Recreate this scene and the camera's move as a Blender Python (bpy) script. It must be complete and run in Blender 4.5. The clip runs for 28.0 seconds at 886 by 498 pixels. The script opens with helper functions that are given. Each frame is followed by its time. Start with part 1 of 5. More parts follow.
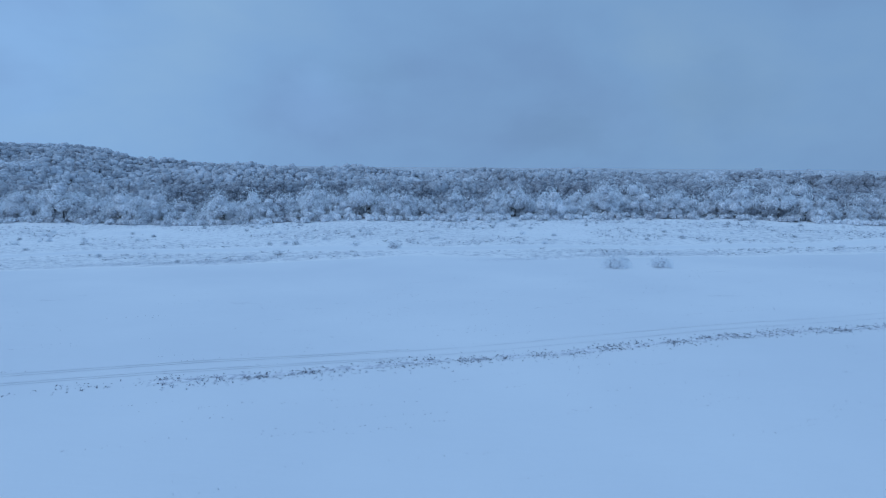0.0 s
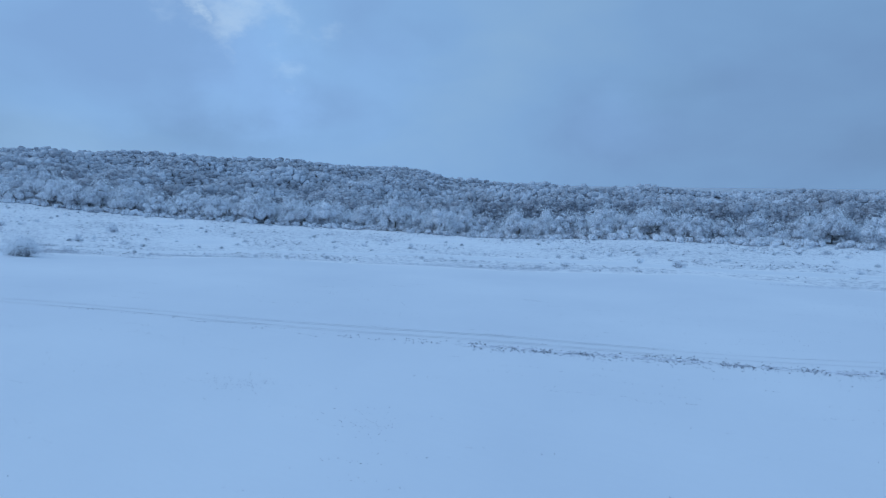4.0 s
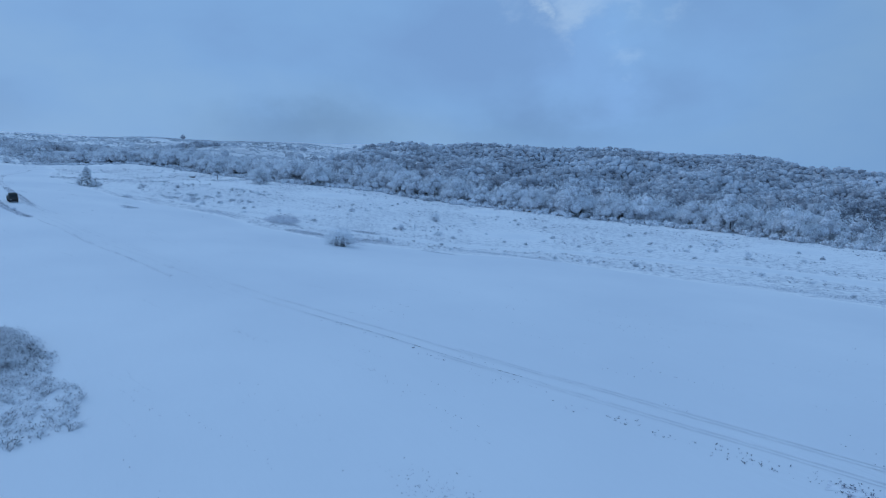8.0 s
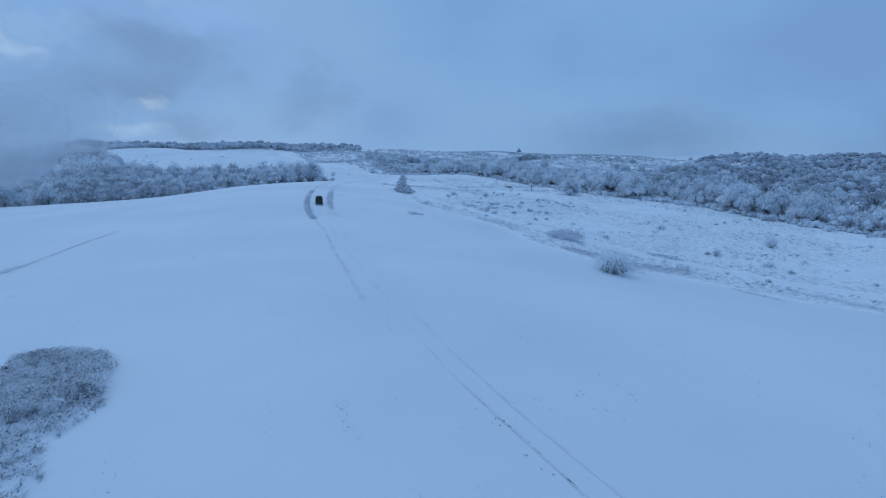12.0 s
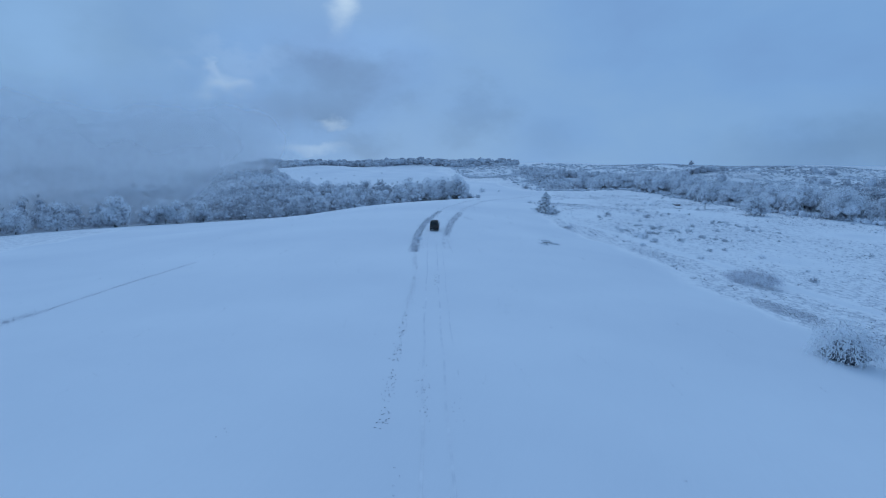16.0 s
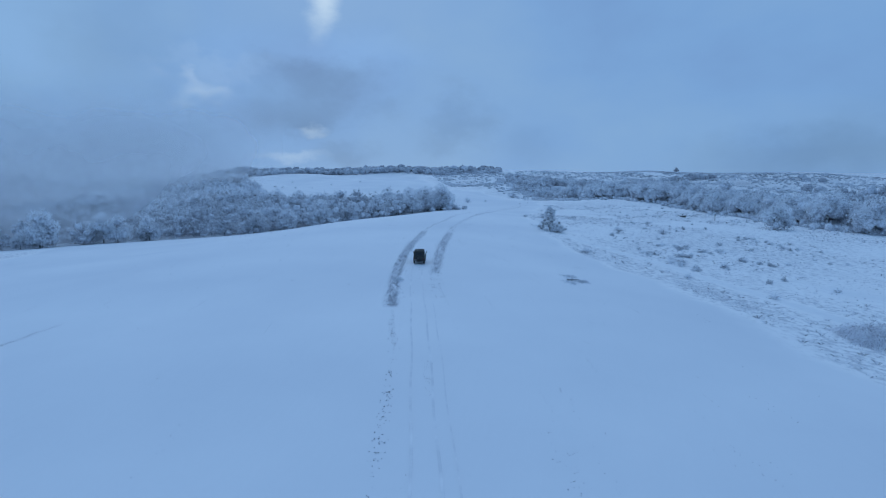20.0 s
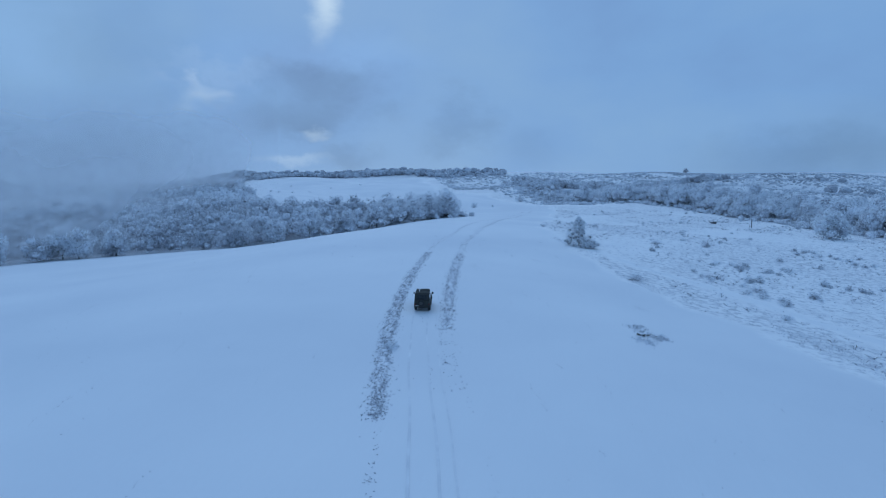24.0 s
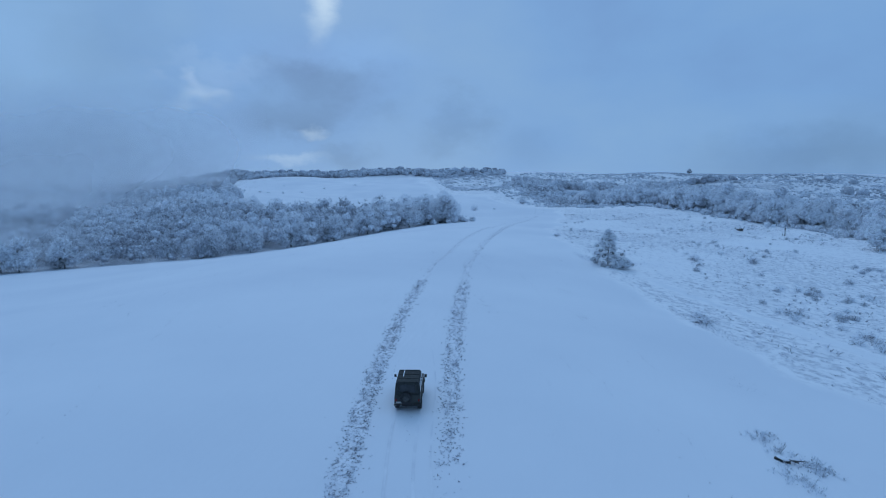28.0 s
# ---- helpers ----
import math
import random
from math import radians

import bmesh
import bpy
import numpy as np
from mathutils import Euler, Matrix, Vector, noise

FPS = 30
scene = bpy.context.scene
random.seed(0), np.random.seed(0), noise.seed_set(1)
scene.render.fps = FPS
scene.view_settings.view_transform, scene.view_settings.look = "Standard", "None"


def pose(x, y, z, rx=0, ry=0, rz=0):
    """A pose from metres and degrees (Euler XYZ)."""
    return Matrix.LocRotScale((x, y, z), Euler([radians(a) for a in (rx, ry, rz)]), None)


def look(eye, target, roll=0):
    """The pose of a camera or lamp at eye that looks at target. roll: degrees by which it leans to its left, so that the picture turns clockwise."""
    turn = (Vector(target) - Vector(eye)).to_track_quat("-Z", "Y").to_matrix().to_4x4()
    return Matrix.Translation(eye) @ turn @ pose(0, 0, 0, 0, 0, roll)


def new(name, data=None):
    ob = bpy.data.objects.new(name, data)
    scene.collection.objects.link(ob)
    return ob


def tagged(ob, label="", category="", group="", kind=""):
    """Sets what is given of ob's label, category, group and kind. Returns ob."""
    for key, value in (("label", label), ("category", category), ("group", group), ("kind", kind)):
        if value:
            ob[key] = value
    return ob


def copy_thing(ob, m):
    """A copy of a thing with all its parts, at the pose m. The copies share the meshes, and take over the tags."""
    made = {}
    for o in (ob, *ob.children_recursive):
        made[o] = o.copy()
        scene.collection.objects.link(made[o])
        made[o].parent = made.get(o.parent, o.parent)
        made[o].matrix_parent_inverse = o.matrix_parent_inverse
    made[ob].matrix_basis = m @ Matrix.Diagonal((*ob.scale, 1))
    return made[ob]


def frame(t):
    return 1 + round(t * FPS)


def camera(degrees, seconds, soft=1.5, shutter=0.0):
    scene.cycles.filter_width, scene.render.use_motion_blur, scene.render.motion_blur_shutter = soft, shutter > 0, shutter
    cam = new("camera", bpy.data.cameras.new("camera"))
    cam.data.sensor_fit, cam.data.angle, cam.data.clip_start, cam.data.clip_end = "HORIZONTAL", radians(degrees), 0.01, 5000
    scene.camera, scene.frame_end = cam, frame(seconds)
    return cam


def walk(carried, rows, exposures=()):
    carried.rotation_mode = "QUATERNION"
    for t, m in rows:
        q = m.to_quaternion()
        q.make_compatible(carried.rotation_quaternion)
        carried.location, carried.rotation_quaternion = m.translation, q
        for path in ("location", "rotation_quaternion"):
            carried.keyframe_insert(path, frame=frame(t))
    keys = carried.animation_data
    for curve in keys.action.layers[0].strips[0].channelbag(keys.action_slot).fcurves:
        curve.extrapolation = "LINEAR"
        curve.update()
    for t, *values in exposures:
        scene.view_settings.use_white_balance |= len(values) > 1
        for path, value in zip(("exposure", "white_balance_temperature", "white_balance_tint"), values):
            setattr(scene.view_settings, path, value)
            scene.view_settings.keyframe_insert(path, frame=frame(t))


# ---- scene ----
cam = camera(72.92, 28.0, 1.1)
PATH = [
    (0.0, 0.00, 0.00, 12.00, 0.115, 49.423, 4.430, 0.19),
    (0.5, -0.01, -2.07, 11.95, -2.766, 47.318, 4.646, 0.09),
    (1.0, 0.45, -4.33, 11.89, -5.550, 44.808, 4.825, 0.11),
    (1.5, 1.04, -6.29, 11.88, -8.061, 42.411, 5.141, 0.02),
    (2.0, 1.59, -7.81, 11.78, -10.435, 40.301, 5.401, 0.02),
    (2.5, 2.10, -9.04, 11.82, -12.748, 38.304, 5.636, -0.01),
    (3.0, 2.52, -9.65, 11.88, -15.024, 36.773, 5.776, -0.03),
    (3.5, 2.72, -9.81, 11.97, -17.309, 35.614, 5.989, 0.00),
    (5.5, 1.17, -4.32, 12.49, -29.406, 34.717, 6.085, 0.02),
    (6.0, 0.01, -1.86, 12.47, -33.042, 35.088, 5.980, 0.02),
    (6.5, -1.31, 0.47, 12.41, -36.767, 35.093, 5.767, -0.00),
    (7.0, -2.81, 2.64, 12.34, -40.525, 34.781, 5.706, -0.06),
    (7.5, -4.25, 4.67, 12.46, -44.056, 34.171, 5.739, -0.15),
    (8.0, -5.83, 6.49, 13.03, -47.666, 33.002, 6.191, -0.16),
    (8.5, -7.72, 8.54, 13.02, -51.329, 32.048, 6.224, -0.23),
    (9.0, -10.12, 10.94, 12.57, -55.249, 31.449, 6.016, -0.12),
    (9.5, -12.64, 12.94, 12.51, -59.090, 30.293, 6.045, -0.16),
    (10.0, -15.35, 15.20, 12.08, -62.887, 29.385, 5.832, -0.02),
    (10.5, -17.54, 16.90, 11.95, -65.870, 28.139, 5.757, -0.05),
    (11.0, -19.70, 18.87, 11.94, -68.652, 27.000, 5.794, -0.12),
    (11.5, -22.45, 20.87, 11.95, -71.850, 25.732, 5.966, 0.04),
    (12.0, -24.95, 22.85, 11.74, -74.597, 24.215, 5.926, 0.43),
    (12.5, -27.87, 24.90, 11.88, -77.501, 22.713, 6.224, 0.58),
    (13.0, -31.05, 26.79, 12.10, -80.456, 21.500, 6.553, 0.45),
    (13.5, -34.03, 28.17, 12.11, -83.154, 20.455, 6.875, 0.40),
    (15.5, -47.70, 28.11, 13.06, -96.102, 16.571, 8.126, 0.12),
    (16.0, -51.29, 27.53, 13.13, -99.658, 15.768, 8.417, 0.29),
    (16.5, -55.05, 26.66, 13.31, -103.451, 15.021, 8.640, 0.15),
    (17.0, -58.81, 25.60, 13.44, -107.319, 14.361, 8.941, 0.25),
    (17.5, -62.71, 24.42, 13.74, -111.337, 13.654, 9.349, 0.25),
    (18.0, -66.51, 23.40, 14.00, -115.197, 12.876, 9.607, 0.18),
    (18.5, -70.24, 22.39, 14.12, -118.963, 11.953, 9.912, 0.20),
    (19.0, -73.87, 21.38, 14.30, -122.618, 11.034, 10.261, 0.12),
    (19.5, -77.47, 20.27, 14.67, -126.242, 10.027, 10.631, 0.02),
    (20.0, -81.34, 19.13, 14.91, -130.106, 8.897, 10.817, 0.05),
    (20.5, -85.59, 17.97, 15.00, -134.358, 7.740, 10.903, -0.16),
    (21.0, -89.45, 16.98, 15.40, -138.212, 6.728, 11.245, -0.26),
    (21.5, -92.87, 15.98, 15.58, -141.634, 5.762, 11.345, -0.27),
    (23.5, -105.28, 13.02, 16.52, -154.022, 2.669, 12.343, -0.25),
    (24.0, -107.33, 12.59, 16.72, -156.066, 2.115, 12.799, -0.32),
    (24.5, -108.98, 12.20, 16.98, -157.698, 1.582, 13.203, -0.28),
    (25.0, -110.59, 11.78, 17.24, -159.286, 1.060, 13.510, -0.17),
    (25.5, -112.63, 11.25, 17.51, -161.317, 0.505, 13.747, -0.15),
    (26.0, -115.86, 10.40, 17.76, -164.553, -0.297, 13.926, -0.15),
    (26.5, -119.88, 9.37, 17.99, -168.609, -1.154, 14.114, -0.15),
    (27.0, -124.11, 8.41, 18.16, -172.880, -1.883, 14.192, -0.16),
    (27.5, -128.28, 7.60, 18.33, -177.082, -2.515, 14.347, -0.20),
    (28.0, -131.79, 7.20, 18.41, -180.558, -3.071, 14.447, -0.15),
]
walk(cam, [(t, look((ex, ey, ez), (tx, ty, tz), roll)) for t, ex, ey, ez, tx, ty, tz, roll in PATH],
     exposures=((0.0, 0.18, 6900, 10), (3.5, 0.18, 6900, 10), (6.0, 0.10, 6700, 10), (8.0, 0.01, 6580, 10), (12.0, -0.05, 6500, 10), (17.0, -0.08, 6500, 10), (28.0, -0.07, 6500, 10)))


# ---- light: a low overcast winter sky, a little brighter where the cloud is thin ----
def node(tree, kind, inputs=None, operation="", use_clamp=False, interpolation_type="", attribute_name=""):
    n = tree.nodes.new(kind)
    if operation:
        n.operation = operation
    if use_clamp:
        n.use_clamp = True
    if interpolation_type:
        n.interpolation_type = interpolation_type
    if attribute_name:
        n.attribute_name = attribute_name
    for key, value in (inputs or {}).items():
        if isinstance(value, bpy.types.NodeSocket):
            tree.links.new(value, n.inputs[key])
        else:
            n.inputs[key].default_value = value
    return n


def ramp(tree, fac, stops, interpolation="LINEAR"):
    n = tree.nodes.new("ShaderNodeValToRGB")
    n.color_ramp.interpolation = interpolation
    el = n.color_ramp.elements
    while len(el) < len(stops):
        el.new(0.5)
    for e, (at, colour) in zip(el, stops):
        e.position, e.color = at, (*colour, 1) if len(colour) == 3 else colour
    tree.links.new(fac, n.inputs["Fac"])
    return n.outputs["Color"]


def bearing(degrees, up):
    """The way to a place in the sky, in degrees left of north and above the horizon."""
    a, e = radians(degrees), radians(up)
    return (-math.sin(a) * math.cos(e), math.cos(a) * math.cos(e), math.sin(e))


SUN_BEARING, SUN_UP = 112, 24
world = bpy.data.worlds.new("winter_sky")
scene.world = world
world.use_nodes = True
wt = world.node_tree
wt.nodes.clear()
way = node(wt, "ShaderNodeTexCoord").outputs["Generated"]
sky_node = node(wt, "ShaderNodeTexSky")
sky_node.sky_type, sky_node.sun_disc = "NISHITA", False
sky_node.sun_elevation, sky_node.sun_rotation = radians(SUN_UP), radians(-SUN_BEARING)
sky = sky_node.outputs["Color"]
sky_dim = node(wt, "ShaderNodeVectorMath", {0: sky, "Scale": 0.1}, operation="SCALE").outputs["Vector"]
flat = node(wt, "ShaderNodeMapping", {"Vector": way, "Scale": (1.0, 1.0, 1.7)}).outputs["Vector"]
big = node(wt, "ShaderNodeTexNoise", {"Vector": flat, "Scale": 2.3, "Detail": 5.0, "Roughness": 0.5, "Distortion": 0.2}).outputs["Fac"]
cloud = ramp(wt, big, ((0.36, (0.173, 0.330, 0.620)), (0.50, (0.190, 0.371, 0.676)), (0.66, (0.218, 0.402, 0.680))))
# the cloud is thicker to the north-east
north = node(wt, "ShaderNodeVectorMath", {0: way, 1: (0.62, 0.78, 0.05)}, operation="DOT_PRODUCT").outputs["Value"]
weight = node(wt, "ShaderNodeMapRange", {"Value": north, "From Min": 0.1, "From Max": 1.0, "To Min": 1.03, "To Max": 0.80}, interpolation_type="SMOOTHSTEP").outputs["Result"]
cloud = node(wt, "ShaderNodeVectorMath", {0: cloud, "Scale": weight}, operation="SCALE").outputs["Vector"]
# ragged banks, darker where they are thick and paler where they thin out
torn = node(wt, "ShaderNodeTexNoise", {"Vector": flat, "Scale": 9.0, "Detail": 5.0, "Roughness": 0.6}).outputs["Color"]
torn = node(wt, "ShaderNodeVectorMath", {0: torn, 1: (0.5, 0.5, 0.5)}, operation="SUBTRACT").outputs["Vector"]


def bank(at, up, wide, high, much, ragged=0.5):
    """How much of a patch of cloud lies in each direction; its half width and height in degrees."""
    a, e = radians(at), radians(up)
    centre = bearing(at, up)
    across, above = (-math.cos(a), -math.sin(a), 0.0), (math.sin(a) * math.sin(e), -math.cos(a) * math.sin(e), math.cos(e))
    gap = node(wt, "ShaderNodeVectorMath", {0: way, 1: centre}, operation="SUBTRACT").outputs["Vector"]
    bent = node(wt, "ShaderNodeVectorMath", {0: torn, "Scale": 3.6 * ragged * radians(min(wide, high) + 0.8)}, operation="SCALE").outputs["Vector"]
    gap = node(wt, "ShaderNodeVectorMath", {0: gap, 1: bent}, operation="ADD").outputs["Vector"]
    sides = [node(wt, "ShaderNodeVectorMath", {0: gap, 1: tuple(q / radians(w) for q in v)}, operation="DOT_PRODUCT").outputs["Value"]
             for v, w in ((across, wide), (above, high), (centre, wide))]
    far = node(wt, "ShaderNodeVectorMath", {0: node(wt, "ShaderNodeCombineXYZ", dict(enumerate(sides))).outputs[0]}, operation="LENGTH").outputs["Value"]
    return node(wt, "ShaderNodeMapRange", {"Value": far, "From Min": 1.0, "From Max": 0.0, "To Min": 0.0, "To Max": much}, interpolation_type="SMOOTHSTEP").outputs["Result"]


shade = None
for at, up, wide, high, much in (
        (113, 9.6, 8.0, 4.4, -0.19), (116, 6.9, 7.0, 2.0, -0.18), (100.3, 6.9, 6.0, 3.8, -0.13), (111, 4.2, 5.0, 2.0, -0.15), (93.5, 5.0, 4.0, 2.4, -0.07),
        (110, 13.2, 9.0, 2.6, 0.08), (120, 12.4, 8.0, 4.0, 0.05), (130, 12.5, 8.0, 6.0, -0.07), (70, 3.4, 14.0, 3.6, -0.20), (50, 3.0, 13.0, 3.2, -0.13),
        (66, 5.7, 9.0, 4.0, -0.06), (44, 9.5, 9.0, 9.0, 0.12), (41, 6.0, 3.0, 4.0, 0.08), (33, 8.5, 7.0, 6.0, 0.06), (11.6, 4.5, 7.0, 4.5, 0.09), (6, 7.6, 6.0, 3.0, -0.05),
        (-16, 2.8, 3.0, 2.0, 0.06), (-11, 2.4, 9.0, 3.0, -0.08), (-24, 5.0, 8.0, 4.5, -0.06), (136, 12, 6, 6, 0.08)):
    one = bank(at, up, wide, high, much, 0.7 if much < -0.12 and at > 95 else 0.35)
    shade = one if shade is None else node(wt, "ShaderNodeMath", {0: shade, 1: one}, operation="ADD").outputs[0]
shade = node(wt, "ShaderNodeMath", {0: shade, 1: 1.0}, operation="ADD").outputs[0]
cloud = node(wt, "ShaderNodeVectorMath", {0: cloud, "Scale": shade}, operation="SCALE").outputs["Vector"]
# thin places in the cloud
glow = None
for at, up, wide, high, much, ragged in (
        (113.2, 18.0, 2.1, 4.6, 0.95, 0.35), (123.6, 9.4, 4.2, 1.9, 0.42, 1.1), (113.8, 6.5, 2.3, 1.0, 0.34, 1.0), (116.4, 3.8, 5.0, 0.9, 0.32, 0.9), (122, 11.5, 8.0, 1.6, 0.10, 1.2),
        (48.6, 14.9, 1.8, 1.6, 0.55, 0.9), (45.0, 14.3, 6.0, 3.4, 0.34, 1.0), (41.2, 9.3, 2.2, 1.6, 0.20, 1.0), (37.8, 13.3, 2.0, 1.6, 0.16, 1.0)):
    bright = bank(at, up, wide, high, much, ragged)
    glow = bright if glow is None else node(wt, "ShaderNodeMath", {0: glow, 1: bright}, operation="MAXIMUM").outputs[0]
thin = node(wt, "ShaderNodeMix")
thin.data_type = "RGBA"
wt.links.new(glow, thin.inputs[0])
wt.links.new(cloud, thin.inputs[6])
thin.inputs[7].default_value = (0.53, 0.71, 0.90, 1)
# the clouds hide nearly all of the clear sky
cover = node(wt, "ShaderNodeMix", {0: 0.985})
cover.data_type = "RGBA"
wt.links.new(sky_dim, cover.inputs[6])
wt.links.new(thin.outputs[2], cover.inputs[7])
back = node(wt, "ShaderNodeBackground", {"Color": cover.outputs[2], "Strength": 1.0})
wt.links.new(back.outputs[0], node(wt, "ShaderNodeOutputWorld").inputs["Surface"])

sun = new("sun", bpy.data.lights.new("sun", "SUN"))
sun.data.energy, sun.data.angle, sun.data.color = 0.5, radians(40), (0.62, 0.78, 1.0)
sun.matrix_world = look(Vector(bearing(SUN_BEARING, 45)) * 100, (0, 0, 0))
tagged(sun, "pale sun behind thick winter cloud", "sun", kind="structure")


# ---- the lie of the land ----
def smooth(a, b, v):
    t = np.clip((v - a) / (b - a), 0, 1)
    return t * t * (3 - 2 * t)


def curve(knots, v):
    """A soft curve through a few (place, value) knots."""
    ks, vs = zip(*knots)
    return sum(np.interp(np.asarray(v, float) + o, ks, vs) for o in (-18, -9, 0, 9, 18)) / 5


def along(x, y):
    """Metres along the track and north of it."""
    return -0.960 * x - 0.281 * (y - 42), -0.281 * x + 0.960 * (y - 42)


def place(s, n):
    return -0.960 * s - 0.281 * n, -0.281 * s + 0.960 * n + 42


CREST = ((-300, -7), (-60, -3.4), (-15, -2.3), (20, -2.6), (70, 0.4), (110, 1.8), (160, 5.3), (195, 8.0), (240, 10.2), (290, 12), (370, 12.3), (470, 15), (560, 17), (1500, 22))
NORTH = ((-300, 3), (-155, 4), (0, 5.2), (83, 9.6), (153, 10.5), (200, 11.2), (240, 9.5), (262, 8.5), (300, 6.7), (345, 6), (400, 4), (470, 2.5), (700, 1))
NORTH_SHAPE = ((-30, 0), (0, 0), (20, 0.16), (40, 0.36), (56, 0.55), (95, 0.93), (130, 1.02), (240, 1.35), (600, 1.4))
SOUTH = ((-60, 1.2), (0, 1.2), (67, 0.25), (150, 0.7), (240, 1.0), (330, 1.0), (385, 0.9), (440, 0.4), (600, 0.1))
SOUTH_SHAPE = ((-300, 20), (-180, 15), (-120, 11.5), (-66, 7.2), (-36, 3.2), (-18, 1.0), (-4, 0), (10, 0))
RING = ((-180, -0.9), (-50, -1.75), (-22, -1.7), (0, -1.6), (8, -1.5), (14, -1.25), (18.5, -0.85), (25.4, -0.4), (27.2, 0.6), (33, 0.85), (39.6, 1.35), (46, 1.65), (50, 1.9), (57, 2.15), (64, 2.35), (69, 2.42), (76, 2.6), (85, 2.75), (95, 3.05), (104, 3.05), (112, 2.9), (119.5, 2.75), (123, 1.9), (150, 0.8), (180, -0.9))


SHIFT = ((150, 0), (200, 4), (263, 15), (314, 28), (375, 45), (431, 62), (600, 62))


def polar(x, y):
    dx, dy = x + 40, y - 15
    return np.hypot(dx, dy), np.degrees(np.arctan2(-dx, dy))


def height(x, y):
    x, y = np.asarray(x, float), np.asarray(y, float)
    s, n = along(x, y)
    z = curve(CREST, s) - curve(NORTH, s) * curve(NORTH_SHAPE, n) - curve(SOUTH, s) * curve(SOUTH_SHAPE, n - curve(SHIFT, s))
    d, az = polar(x, y)
    e = sum(np.interp(az + o, *zip(*RING)) for o in (-0.8, 0, 0.8)) / 3
    far = 8 + np.tan(np.radians(e)) * 1200
    w = np.clip((d - 420) / 780, 0, 1)
    z = z + (far - z) * w * (0.35 + 0.65 * w)
    z = z - 0.012 * np.maximum(d - 1250, 0)
    z = z + 0.25 * np.sin(x * 0.045 + 1.3) * np.sin(y * 0.06 + 0.4) + 0.12 * np.sin(x * 0.13 + y * 0.09)
    z = z + 6.5 * smooth(330, 620, d) * smooth(1300, 1050, d) * np.sin(x * 0.019 + y * 0.008 + 0.8 * np.sin(y * 0.011)) * np.sin(y * 0.021 - x * 0.006 + 1.0)
    # the field falls away before the southern wood
    u, v = (s - 320) * 0.55 + (n + 37) * 0.83, (s - 320) * -0.83 + (n + 37) * 0.55
    z = z - 2.4 * np.exp(-(u / np.where(u < 0, 46, 58)) ** 2) * smooth(52, 2, v)
    z = z - 0.6 * np.exp(-((s - 255) / 30) ** 2 - ((n + 44) / 24) ** 2)
    # folds of the wooded slopes
    z = z + 6.0 * smooth(300, 450, d) * smooth(1250, 1000, d) * smooth(72, 52, az) * (np.sin(d * 0.043 + 2.4 * np.sin(np.radians(az) * 5 + 0.7)) - 0.6)
    z = z + 7.0 * smooth(330, 480, d) * smooth(1000, 800, d) * smooth(70, 55, az) * smooth(16, 28, az) * (np.sin(az * 0.62 + d * 0.011 + 0.6 * np.sin(d * 0.03)) - 0.8)
    behind = n - curve(NORTH_WOOD, s) + 22 * np.sin(s * 0.021 + 0.6) + 9 * np.sin(s * 0.055)
    z = z - smooth(-420, -300, s) * smooth(330, 200, s) * (8.0 * np.exp(-((behind - 72) / 30) ** 2) - 2.5 * np.exp(-((behind - 165) / 40) ** 2) + 5 * np.exp(-((behind - 250) / 38) ** 2))
    return z


FIELD_EDGE = ((-400, 42), (-107, 48), (-58, 48), (-20, 59), (10, 69), (52, 71), (85, 67), (97, 65), (103, 56), (107, 45), (112, 40), (130, 41), (146, 41.5), (162, 42.5), (181, 43), (195, 38), (204, 36.2), (216, 37.5), (233, 39), (257, 41.5), (318, 50), (409, 80), (470, 95), (620, 75), (760, 40), (1100, 30))
LANE = ((-400, 60), (-110, 64), (-72, 66), (-35, 70), (-17, 71.5), (-6, 76), (18, 97), (33, 103), (60, 101), (86, 97), (98, 86), (112, 72), (135, 63), (165, 56), (195, 55), (203, 51), (215, 48), (229, 45), (250, 43), (1100, 10))
NORTH_WOOD = ((-400, 60), (-250, 82), (-170, 102), (-130, 143), (-45, 147), (25, 165), (48, 180), (100, 205), (165, 193), (245, 188), (285, 168), (305, 160), (345, 170), (369, 175), (460, 160), (520, 136), (590, 124), (690, 118), (780, 114), (815, 200), (850, 420))
SOUTH_WOOD = ((120, -500), (170, -300), (200, -215), (240, -158), (262, -138), (284, -119), (306, -88), (322, -54), (344, -18), (362, 14), (376, 29), (398, 36), (412, 5), (435, -50), (480, -92), (520, -112), (600, -116), (648, -136), (700, -158), (1500, -330))


def wobble(x, y, size, seed):
    return (np.sin(x / size + seed) * np.sin(y / size * 1.3 + seed * 2.1) + 0.6 * np.sin(x / size * 2.3 + y / size * 1.1 + seed * 3) * np.sin(y / size * 1.9 - x / size * 0.7)) / 1.6


